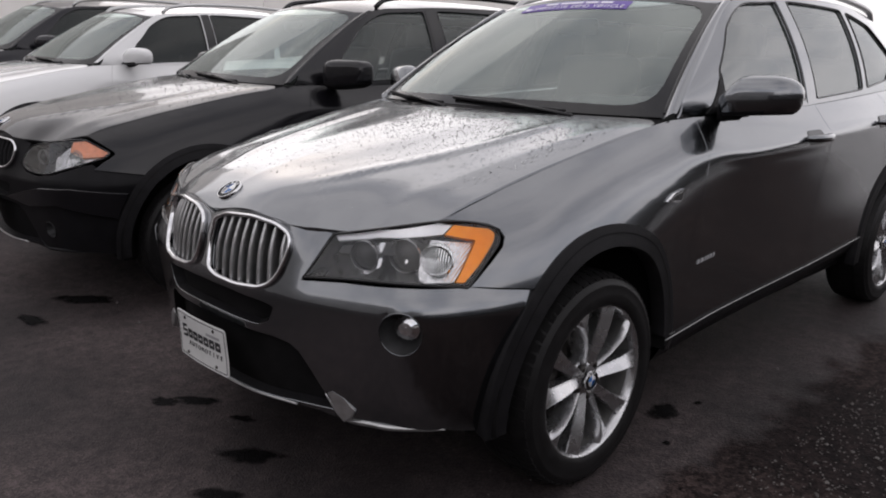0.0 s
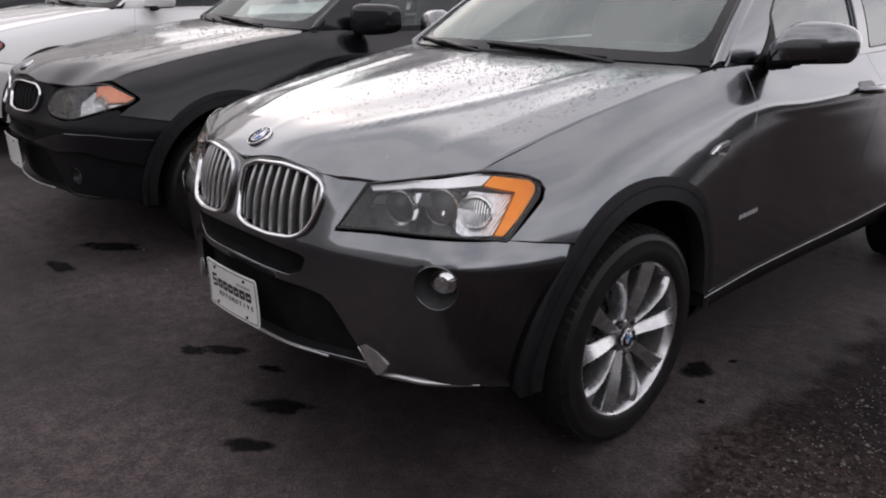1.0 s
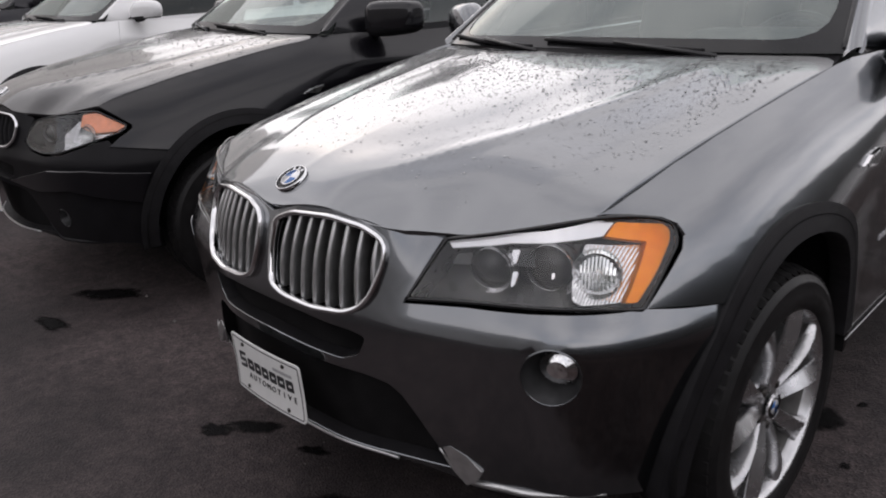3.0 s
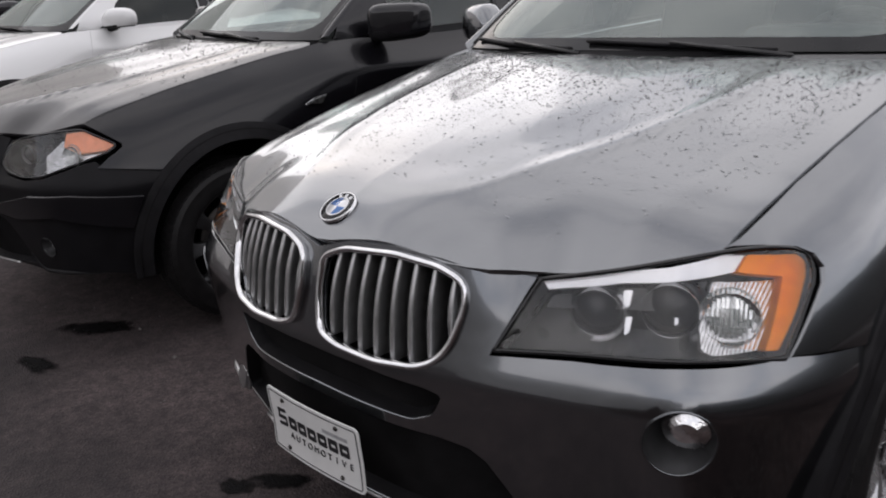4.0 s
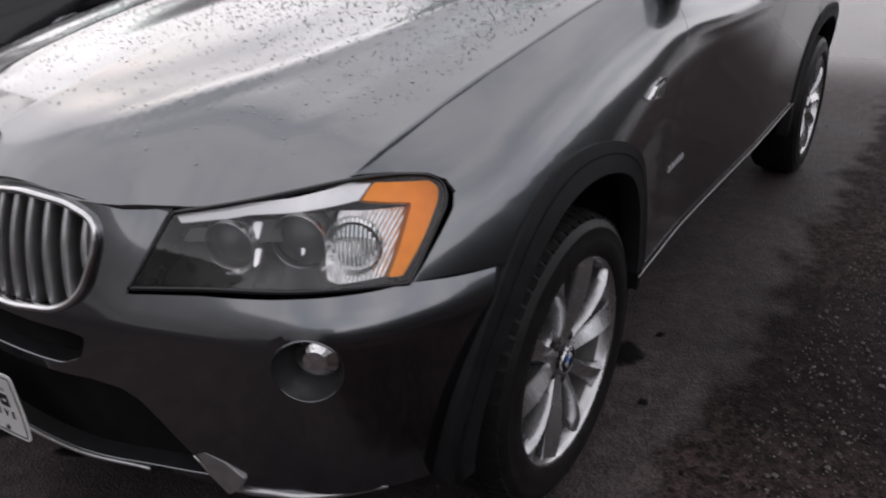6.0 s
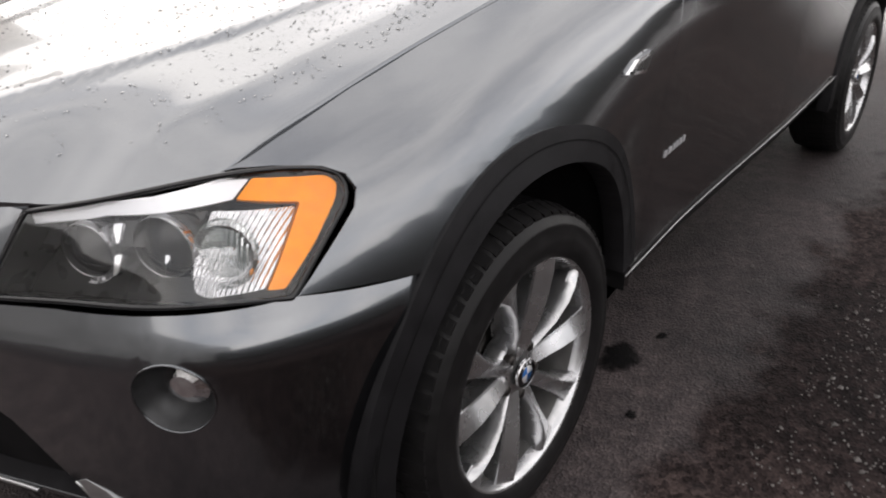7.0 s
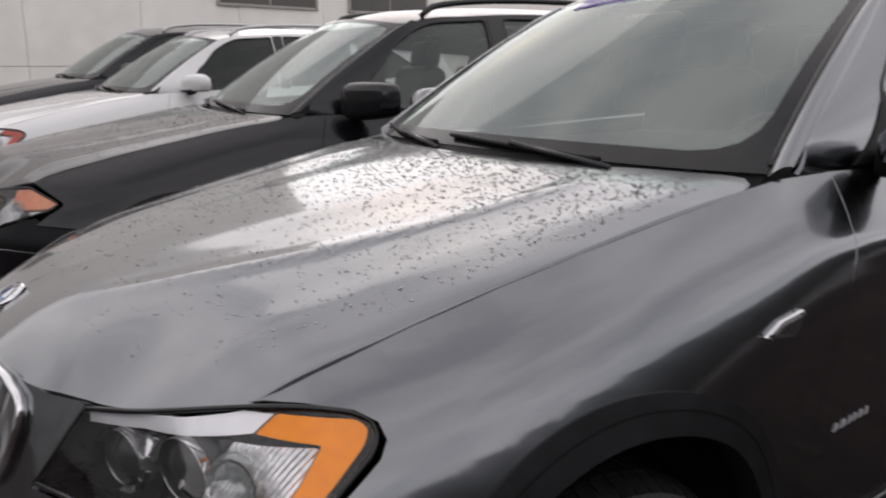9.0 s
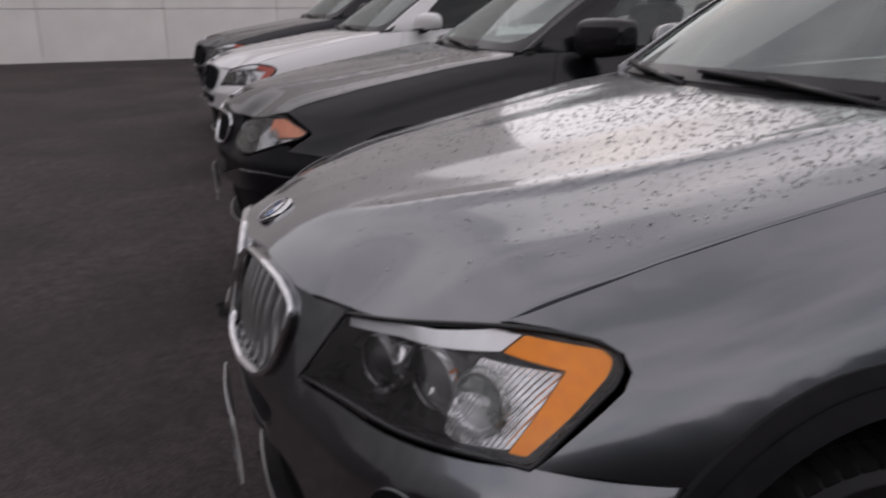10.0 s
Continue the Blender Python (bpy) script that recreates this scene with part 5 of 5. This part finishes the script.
# ---- ground and buildings ----
def asphalt():
    m = mat("asphalt", (0.05, 0.048, 0.048), 0.6, spec=0.3)
    n, l = m.node_tree.nodes, m.node_tree.links
    b = n["Principled BSDF"]
    co = n.new("ShaderNodeTexCoord")
    fine = n.new("ShaderNodeTexVoronoi")
    fine.inputs["Scale"].default_value = 140
    big = n.new("ShaderNodeTexNoise")
    big.inputs["Scale"].default_value = 0.8
    big.inputs["Detail"].default_value = 8
    for t in (fine, big):
        l.new(co.outputs["Object"], t.inputs["Vector"])
    r1 = n.new("ShaderNodeValToRGB")
    r1.color_ramp.elements[0].position, r1.color_ramp.elements[1].position = 0.40, 0.62
    r1.color_ramp.elements[0].color = (0.0226, 0.0184, 0.0195, 1)
    r1.color_ramp.elements[1].color = (0.0675, 0.0562, 0.0572, 1)
    l.new(big.outputs["Fac"], r1.inputs["Fac"])
    mx = n.new("ShaderNodeMix")
    mx.data_type, mx.blend_type = "RGBA", "MULTIPLY"
    mx.inputs["Factor"].default_value = 0.7
    r2 = n.new("ShaderNodeValToRGB")
    r2.color_ramp.elements[0].color = (0.25, 0.25, 0.25, 1)
    r2.color_ramp.elements[1].color = (1.85, 1.8, 1.75, 1)
    l.new(fine.outputs["Color"], r2.inputs["Fac"])
    l.new(r1.outputs["Color"], mx.inputs["A"])
    l.new(r2.outputs["Color"], mx.inputs["B"])
    l.new(mx.outputs["Result"], b.inputs["Base Color"])
    mid = n.new("ShaderNodeTexNoise")
    mid.inputs["Scale"].default_value = 14
    mid.inputs["Detail"].default_value = 9
    mid.inputs["Roughness"].default_value = 0.7
    l.new(co.outputs["Object"], mid.inputs["Vector"])
    r3 = n.new("ShaderNodeValToRGB")
    r3.color_ramp.elements[0].position, r3.color_ramp.elements[1].position = 0.36, 0.68
    r3.color_ramp.elements[0].color = (0.62, 0.60, 0.62, 1)
    r3.color_ramp.elements[1].color = (1.42, 1.36, 1.33, 1)
    l.new(mid.outputs["Fac"], r3.inputs["Fac"])
    mx2 = n.new("ShaderNodeMix")
    mx2.data_type, mx2.blend_type = "RGBA", "MULTIPLY"
    mx2.inputs["Factor"].default_value = 1.0
    l.new(mx.outputs["Result"], mx2.inputs["A"])
    l.new(r3.outputs["Color"], mx2.inputs["B"])
    # a coarse dark patch of asphalt along the lane beside the car
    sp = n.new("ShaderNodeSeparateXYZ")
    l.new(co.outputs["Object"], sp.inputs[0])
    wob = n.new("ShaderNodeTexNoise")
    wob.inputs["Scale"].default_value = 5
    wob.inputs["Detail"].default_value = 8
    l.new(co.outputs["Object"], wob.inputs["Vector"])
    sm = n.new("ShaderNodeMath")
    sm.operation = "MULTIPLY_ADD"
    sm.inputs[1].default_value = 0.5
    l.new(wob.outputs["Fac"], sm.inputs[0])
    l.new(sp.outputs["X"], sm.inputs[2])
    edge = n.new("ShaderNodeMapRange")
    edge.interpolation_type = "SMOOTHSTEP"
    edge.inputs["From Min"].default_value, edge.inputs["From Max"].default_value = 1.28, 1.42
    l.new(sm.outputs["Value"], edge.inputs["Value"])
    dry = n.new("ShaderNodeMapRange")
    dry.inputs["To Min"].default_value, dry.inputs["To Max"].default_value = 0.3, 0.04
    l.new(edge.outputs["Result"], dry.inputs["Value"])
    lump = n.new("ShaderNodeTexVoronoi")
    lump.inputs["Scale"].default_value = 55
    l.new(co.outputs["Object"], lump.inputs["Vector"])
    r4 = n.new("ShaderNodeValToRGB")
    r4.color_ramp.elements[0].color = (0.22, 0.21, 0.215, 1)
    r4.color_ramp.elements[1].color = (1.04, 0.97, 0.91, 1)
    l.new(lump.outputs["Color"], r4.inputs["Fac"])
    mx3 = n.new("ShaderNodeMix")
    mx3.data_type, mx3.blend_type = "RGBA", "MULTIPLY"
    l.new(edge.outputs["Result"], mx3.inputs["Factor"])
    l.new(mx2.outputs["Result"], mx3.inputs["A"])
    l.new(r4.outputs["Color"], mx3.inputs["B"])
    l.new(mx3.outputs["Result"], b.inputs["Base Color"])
    rr = n.new("ShaderNodeMapRange")
    rr.inputs["From Min"].default_value, rr.inputs["From Max"].default_value = 0.35, 0.65
    rr.inputs["To Min"].default_value, rr.inputs["To Max"].default_value = 0.6, 0.85
    l.new(big.outputs["Fac"], rr.inputs["Value"])
    # the lane stays wet farther back
    wet = n.new("ShaderNodeMapRange")
    wet.interpolation_type = "SMOOTHSTEP"
    wet.inputs["From Min"].default_value, wet.inputs["From Max"].default_value = 5.4, 7.6
    l.new(sp.outputs["Y"], wet.inputs["Value"])
    sw = n.new("ShaderNodeMix")
    l.new(wet.outputs["Result"], sw.inputs["Factor"])
    l.new(dry.outputs["Result"], sw.inputs["A"])
    sw.inputs["B"].default_value = 0.8
    l.new(sw.outputs["Result"], b.inputs["Specular IOR Level"])
    rw = n.new("ShaderNodeMix")
    l.new(wet.outputs["Result"], rw.inputs["Factor"])
    l.new(rr.outputs["Result"], rw.inputs["A"])
    rw.inputs["B"].default_value = 0.23
    l.new(rw.outputs["Result"], b.inputs["Roughness"])
    bp = n.new("ShaderNodeBump")
    bp.inputs["Strength"].default_value = 0.75
    bp.inputs["Distance"].default_value = 0.004
    l.new(fine.outputs["Distance"], bp.inputs["Height"])
    l.new(bp.outputs["Normal"], b.inputs["Normal"])
    return m


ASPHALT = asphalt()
WALLM = mat("wall_paint", (0.86, 0.83, 0.795), 0.8, bump=0.3, bscale=60, vary=0.06, vscale=1.2)
JOINT = mat("wall_joint", (0.42, 0.41, 0.38), 0.85, vary=0.1, vscale=2)
WINFRAME = mat("window_frame", (0.35, 0.33, 0.30), 0.5, vary=0.1, vscale=5)
WINGLASS = mat("window_glass", (0.09, 0.085, 0.08), 0.12, 0.0, 0.0, spec=0.3, vary=0.15, vscale=1.0)

def lot_z(x):
    """The lot climbs gently away from the grey car."""
    return 0.02 * max(0.0, -2.0 - max(x, -22.0))


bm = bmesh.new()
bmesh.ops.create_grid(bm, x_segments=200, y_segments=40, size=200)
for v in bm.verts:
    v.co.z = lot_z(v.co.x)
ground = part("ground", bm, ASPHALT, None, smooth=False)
tagged(ground, "dark damp asphalt of a car lot", "ground", kind="structure")


def wall(name, at, turn, length, height, label):
    """A wall of pale panels with joints."""
    w = new(name)
    tagged(w, label, "wall", kind="structure")
    w.matrix_world = pose(*at, 0, 0, turn)
    nx = int(length / 3.0)
    rows = [(0.0, 1.30), (1.315, height)]
    for z0, z1 in rows:
        pw = length / nx
        me = None
        for i in range(nx):
            if me is None:
                b = box_bm((pw - 0.012, 0.18, z1 - z0 - 0.0), (0, 0, 0), 0.006, 1)
                o = part("wall_panel", b, WALLM, w, smooth=False)
                me = o.data
            else:
                o = new("wall_panel", me)
                o.parent = w
            o.location = (-length / 2 + pw * (i + 0.5), 0, (z0 + z1) / 2)
    part("wall_core", box_bm((length, 0.10, height), (0, 0.06, height / 2), 0, 1), JOINT, w, smooth=False)
    return w


wall("wall_west", (-19.8, -8.0, lot_z(-19.8)), 98.0, 33, 9.5, "tall pale painted building wall with thin panel joints")
wall("wall_north", (-23.95, 21.7, lot_z(-22)), 98.0, 27, 4.4, "lower pale building wall with windows")


def window(at, turn, w, h):
    o = new("window_1")
    tagged(o, "dark window with a pale metal frame in the wall", "window", kind="structure")
    o.matrix_world = pose(*at, 0, 0, turn)
    part("pane", box_bm((w, 0.03, h), (0, -0.11, 0), 0.004, 1), WINGLASS, o)
    for sx, sz, px, pz in ((w + 0.1, 0.08, 0, h / 2), (w + 0.1, 0.08, 0, -h / 2), (0.08, h, w / 2, 0), (0.08, h, -w / 2, 0), (0.05, h, 0, 0)):
        part("window_frame", box_bm((sx, 0.08, sz), (px, -0.12, pz), 0.008, 1), WINFRAME, o)


window((-20.82, -0.6, 3.45), 98.0, 1.9, 2.0)
window((-22.2, 9.35, 4.0), 98.0, 3.4, 1.0)
window((-22.85, 14.0, 4.0), 98.0, 3.4, 1.0)

# plain unseen walls behind the camera, added to darken or brighten paint reflections
FARWALL = mat("unseen_dark_wall", (0.03, 0.029, 0.028), 0.85, bump=0.2, bscale=20, vary=0.3, vscale=0.5)
PALEWALL = mat("unseen_pale_wall", (0.36, 0.355, 0.35), 0.85, bump=0.2, bscale=20, vary=0.3, vscale=0.5)
for nm, m_, size, at in (("unseen_wall_east", FARWALL, (0.3, 60, 3.4), (13.0, 4, 1.7)), ("unseen_wall_south", PALEWALL, (44, 0.3, 6.5), (-6.0, -16, 3.25))):
    o = part(nm, box_bm(size, at, 0.02, 1), m_, None, smooth=False)
    tagged(o, "unseen plain wall added to shape reflections", "wall", kind="structure")


# ---- cars ----
LOWBLACK = mat("black_bumper", (0.009, 0.0086, 0.0098), 0.4, spec=0.12, vary=0.2, vscale=12)
DARKRIM = mat("dark_alloy", (0.05, 0.05, 0.052), 0.4, 0.6, vary=0.2, vscale=25)
own = build_car("suv", "dark grey metallic SUV, wet from rain, on asphalt", GREY, glass=TINT)
black = build_car("black_suv", "black SUV with orange corner lamps parked beside the grey one", BLACK, soft=True, glass=SIDEGLASS, cladding=True, finish=DARKRIM, signal=PALEAMBER, frame=CHROME, lower=LOWBLACK)
black.matrix_world = pose(-2.60, 0.06, lot_z(-2.68), 0, 1.0, -4.0) @ Matrix.Diagonal((1.03, 1.04, 1.02, 1))
white = build_car("white_car", "white crossover car parked in the row", WHITE, glass=DARKTINT, signal=REDLENS, frame=GLOSSB)
white.matrix_world = pose(-5.5, 0.05, lot_z(-5.5), 0, 1.15, 4.5) @ Matrix.Diagonal((0.97, 1.05, 1.025, 1))
dark = build_car("dark_car", "dark SUV parked at the row's far end", NAVY, glass=DARKTINT, signal=REDLENS, frame=GLOSSB)
dark.matrix_world = pose(-7.95, 0.0, lot_z(-7.95), 0, 1.15, 4.5) @ Matrix.Diagonal((1.0, 1.1, 1.09, 1))

# ---- number plate of the grey car ----
def S_plate(x, z):
    """The plate bows with the bumper and its edges stand off."""
    return np.stack([x, 0.004 + 0.35 * np.asarray(x) ** 2 + 0.004 * np.sin(20 * np.asarray(z)), z], 1)


PX, PZ, PW, PH = 0.006, 0.441, 0.152, 0.076
corners = [(PX - PW, PZ - PH), (PX + PW, PZ - PH), (PX + PW, PZ + PH), (PX - PW, PZ + PH)]
plate = panel("dealer_plate", S_plate, rounded(corners, 0.014), PLATE, None, 1, (), 0.02, 0.003, 0.0)
tagged(plate, "white bent dealer plate with black mark, screwed to the bumper", "plate")
edge = rounded(corners, 0.014)
rim_line = [inset(polyline(edge, 0.02), 0.006), inset(polyline(edge, 0.02), 0.0085)]
panel("border_line", S_plate, rim_line[0], INK, plate, 1, [rim_line[1]], 0.02, 0.0005, 0.0, 0.0008)
# the maker's mark: three bent bars, then plain blocks for the name
for k in range(3):
    zz = PZ + 0.030 - 0.017 * k
    bar = rounded([(PX - 0.118, zz - 0.006), (PX - 0.084, zz - 0.002), (PX - 0.084, zz + 0.007), (PX - 0.118, zz + 0.003)], 0.004)
    panel("mark_bar", S_plate, bar, INK, plate, 1, (), 0.02, 0.0005, 0.0, 0.0008)
for k in range(2):
    zz = PZ + 0.022 - 0.017 * k
    xx = PX - 0.116 + 0.026 * k
    panel("mark_bar", S_plate, [(xx, zz - 0.008), (xx + 0.007, zz - 0.008), (xx + 0.007, zz + 0.008), (xx, zz + 0.008)], INK, plate, 1, (), 0.02, 0.0005, 0.0, 0.0008)
for k in range(6):
    x0 = PX - 0.076 + 0.0335 * k
    blk = rounded([(x0, PZ - 0.004), (x0 + 0.028, PZ - 0.004), (x0 + 0.028, PZ + 0.026), (x0, PZ + 0.026)], 0.004)
    slit = [(x0 + 0.008, PZ + 0.007), (x0 + 0.021, PZ + 0.007), (x0 + 0.021, PZ + 0.014), (x0 + 0.008, PZ + 0.014)]
    panel("name_block", S_plate, blk, INK, plate, 1, [slit], 0.02, 0.0005, 0.0, 0.0008)
panel("name_bar", S_plate, [(PX + 0.045, PZ + 0.034), (PX + 0.118, PZ + 0.034), (PX + 0.118, PZ + 0.042), (PX + 0.045, PZ + 0.042)], GREYINK, plate, 1, (), 0.02, 0.0005, 0.0, 0.0008)
for k, ch in enumerate("AUTOMOTIVE"):
    x0 = PX - 0.070 + 0.0212 * k
    p = S_plate(np.array([x0]), np.array([PZ - 0.022]))[0]
    t_ = text_mesh(ch, 0.021, INK, "letter", plate)
    t_.matrix_local = pose(p[0], p[1] - 0.0012, p[2], 90, 0, math.degrees(0.7 * x0))
for sx in (-0.089, 0.089):
    for sz in (-0.058, 0.058):
        p = S_plate(np.array([PX + sx]), np.array([PZ + sz]))[0]
        v, f = lathe([(0.0, 0.004), (0.004, 0.0035), (0.0055, 0.001), (0.0055, -0.002)], 14)
        mk("screw", [(p[0] + a[1], p[1] - a[0], p[2] + a[2]) for a in v], f, STEEL, plate)

# blank white plate on the black car
spare = panel("blank_plate", S_plate, rounded(corners, 0.012), PLATE, None, 1, (), 0.03, 0.003, 0.0)
tagged(spare, "blank white plate on the black SUV", "plate")
spare.matrix_world = black.matrix_world @ pose(0.05, 0.0, 0.035)
for sx in (-0.089, 0.089):
    for sz in (-0.058, 0.058):
        p = S_plate(np.array([PX + sx]), np.array([PZ + sz]))[0]
        v, f = lathe([(0.0, 0.004), (0.004, 0.0035), (0.0055, 0.001), (0.0055, -0.002)], 12)
        mk("screw", [(p[0] + a[1], p[1] - a[0], p[2] + a[2]) for a in v], f, STEEL, spare)

# ---- banner inside the windscreen ----
ban = [(-0.50, 0.855), (0.44, 0.855), (0.44, 0.945), (-0.50, 0.945)]
banner = panel("windscreen_banner", S_screen, ban, VIOLET, None, 1, (), 0.05, 0.002, 0.0, 0.003)
tagged(banner, "violet banner strip with white capitals on the windscreen", "banner")
letters = "EXECUTIVE DEMO VEHICLE"
us_ = np.linspace(-0.36, 0.40, len(letters))
for ch, u in zip(letters, us_):
    if ch == " ":
        continue
    P_ = S_screen(np.array([u]), np.array([0.878]))[0]
    N_ = Vector(surf_normals(S_screen, np.array([[u, 0.878]]), 1)[0])
    X_ = Vector(S_screen(np.array([u + 0.01]), np.array([0.878]))[0] - P_).normalized()
    t_ = text_mesh(ch, 0.036, LETTER, "letter", banner, 1.0)
    t_.matrix_local = Matrix.Translation(Vector(P_) + N_ * 0.0045) @ Matrix((X_, N_.cross(X_), N_)).transposed().to_4x4()
for a, b in ((-0.30, -0.18), (-0.16, 0.05), (0.07, 0.18), (0.20, 0.30)):
    panel("text_bar", S_screen, [(a, 0.912), (b, 0.912), (b, 0.932), (a, 0.932)], LETTER, banner, 1, (), 0.05, 0.0005, 0.0, 0.0045)
panel("text_bar", S_screen, [(-0.47, 0.868), (-0.40, 0.868), (-0.40, 0.892), (-0.47, 0.892)], LETTER, banner, 1, (), 0.05, 0.0005, 0.0, 0.0045)


# ---- rain drops ----
def drops(name, n, seed, place, label, rmin=0.0012, rmax=0.0042):
    rng = np.random.default_rng(seed)
    x = rng.uniform(-0.70, 0.70, n * 3)
    y = rng.uniform(0.22, 1.28, n * 3)
    keep = rng.uniform(0, 1, n * 3) < (0.15 + 0.85 * np.clip((y - 0.2) / 0.9, 0, 1) ** 1.5)
    lim = np.interp(y, [0.2, 0.36, 0.6, 1.3], [0.36, 0.60, 0.68, 0.72])
    keep &= np.abs(x) < lim
    keep &= y < 1.19 + 0.2 * x * x
    x, y = x[keep][:n], y[keep][:n]
    uv = np.stack([x, y], 1)
    P, N = S_hood(x, y), surf_normals(S_hood, uv, 1)
    r = (rmin + (rmax - rmin) * rng.uniform(0, 1, len(x)) ** 2.6) * np.interp(y, [0.3, 0.8, 1.2], [0.8, 1.0, 1.35])
    ang = rng.uniform(0, 6.28, len(x))
    st = rng.uniform(0.88, 1.2, len(x))
    verts, faces = [], []
    K = 7
    for p, nn, rr, a0, s in zip(P, N, r, ang, st):
        t1 = np.cross(nn, [math.cos(a0), math.sin(a0), 0.1])
        t1 /= np.linalg.norm(t1)
        t2 = np.cross(nn, t1)
        o = len(verts)
        for fr, h in ((1.0, -0.0003), (0.8, 0.44)):
            for k in range(K):
                a = 2 * math.pi * k / K
                w = 1 + 0.16 * math.sin(3 * a + a0 * 5)
                verts.append(p + (t1 * math.cos(a) * s + t2 * math.sin(a)) * rr * fr * w + nn * (rr * h))
        verts.append(p + nn * rr * 0.62)
        for k in range(K):
            k2 = (k + 1) % K
            faces.append((o + k, o + k2, o + K + k2, o + K + k))
            faces.append((o + K + k, o + K + k2, o + 2 * K))
    ob = mk(name, verts, faces, DROP, None)
    ob.matrix_world = place
    tagged(ob, label, "water", kind="stuff")


drops("rain_drops", 6200, 4, Matrix(), "beads of rain on the grey bonnet", 0.0009, 0.0036)
drops("rain_drops", 1200, 9, black.matrix_world.copy(), "beads of rain on the black bonnet", 0.0015, 0.005)

# ---- stains and grit on the asphalt ----
def ragged():
    m = mat("wet_stain", (0.003, 0.0027, 0.003), 0.6, spec=0.12)
    n, l = m.node_tree.nodes, m.node_tree.links
    b, o = n["Principled BSDF"], n["Material Output"]
    co = n.new("ShaderNodeTexCoord")
    t = n.new("ShaderNodeTexNoise")
    t.inputs["Scale"].default_value = 26
    t.inputs["Detail"].default_value = 8
    t.inputs["Roughness"].default_value = 0.65
    l.new(co.outputs["Object"], t.inputs["Vector"])
    at = n.new("ShaderNodeAttribute")
    at.attribute_name = "thick"
    ad = n.new("ShaderNodeMath")
    ad.operation = "ADD"
    l.new(t.outputs["Fac"], ad.inputs[0])
    l.new(at.outputs["Fac"], ad.inputs[1])
    mr = n.new("ShaderNodeMapRange")
    mr.inputs["From Min"].default_value, mr.inputs["From Max"].default_value = 0.62, 0.96
    mr.inputs["To Max"].default_value = 0.9
    l.new(ad.outputs["Value"], mr.inputs["Value"])
    tr = n.new("ShaderNodeBsdfTransparent")
    mx = n.new("ShaderNodeMixShader")
    l.new(mr.outputs["Result"], mx.inputs["Fac"])
    l.new(tr.outputs["BSDF"], mx.inputs[1])
    l.new(b.outputs["BSDF"], mx.inputs[2])
    l.new(mx.outputs["Shader"], o.inputs["Surface"])
    return m


STAIN = ragged()
GRIT = mat("grit", (0.11, 0.10, 0.095), 0.8, vary=0.5, vscale=40)


def stain(x, y, lx, ly, seed, turn=0.0):
    rng = np.random.default_rng(seed)
    k = 40
    a = np.linspace(0, 2 * math.pi, k, endpoint=False)
    rad = 1 + sum(rng.uniform(0.05, 0.22) / (h ** 0.6) * np.sin(h * a + rng.uniform(0, 6.28)) for h in range(2, 8))
    verts, faces, thick = [(0, 0, 0.0016)], [], [0.6]
    for lev, (sc, th) in enumerate(((0.35, 0.55), (0.7, 0.45), (1.0, 0.25), (1.25, 0.0))):
        for t, r in zip(a, rad):
            verts.append((lx * r * sc * math.cos(t), ly * r * sc * math.sin(t), 0.0016 - 0.0004 * lev))
            thick.append(th)
    faces += [(0, 1 + i, 1 + (i + 1) % k) for i in range(k)]
    for lev in range(3):
        o = 1 + lev * k
        faces += [(o + i, o + k + i, o + k + (i + 1) % k, o + (i + 1) % k) for i in range(k)]
    ob = mk("wet_stain", verts, faces, STAIN)
    at = ob.data.attributes.new("thick", "FLOAT", "POINT")
    at.data.foreach_set("value", thick)
    ob.matrix_world = pose(x, y, lot_z(x) + 0.002, 0, 0, turn)
    tagged(ob, "dark wet stain on the asphalt", "stain", "stains", "structure")


for x, y, lx, ly, sd, tr in ((-0.57, 0.12, 0.055, 0.035, 1, 20), (-0.49, 0.22, 0.085, 0.04, 2, 40), (-0.24, 0.27, 0.05, 0.022, 3, 30), (0.02, 0.15, 0.10, 0.05, 4, 50), (0.79, 1.485, 0.055, 0.075, 5, 10),
                             (0.93, 1.27, 0.013, 0.018, 6, 0), (0.845, 1.655, 0.015, 0.02, 7, 0), (-2.07, 0.36, 0.17, 0.07, 8, 35), (-1.9, 0.05, 0.10, 0.05, 9, 10), (0.16, -0.05, 0.07, 0.04, 10, 40)):
    stain(x, y, lx, ly, sd, tr)


def grit(n, seed):
    """Loose chips along the lane beside the car."""
    rng = np.random.default_rng(seed)
    verts, faces = [], []
    base = np.array([(1, 0, 0), (-1, 0, 0), (0, 1, 0), (0, -1, 0), (0, 0, 1), (0, 0, -0.6)], float)
    tri_ = [(0, 2, 4), (2, 1, 4), (1, 3, 4), (3, 0, 4), (2, 0, 5), (1, 2, 5), (3, 1, 5), (0, 3, 5)]
    for i in range(n):
        y = rng.uniform(0.2, 6.0)
        x = 1.15 + 0.05 * y + abs(rng.normal(0, 0.42)) if rng.uniform() < 0.75 else rng.uniform(-3.5, 2.6)
        r = rng.uniform(0.0015, 0.005) if rng.uniform() < 0.93 else rng.uniform(0.005, 0.010)
        o = len(verts)
        q = base * r * rng.uniform(0.6, 1.3, (6, 3))
        c, s = math.cos(i), math.sin(i)
        for a in q:
            verts.append((x + a[0] * c - a[1] * s, y + a[0] * s + a[1] * c, lot_z(x) + a[2] * 0.8 + r * 0.35))
        faces += [tuple(o + k for k in t) for t in tri_]
    ob = mk("grit", verts, faces, GRIT, None, smooth=False)
    tagged(ob, "loose grit and stone chips on the asphalt", "grit", kind="stuff")


grit(6000, 3)
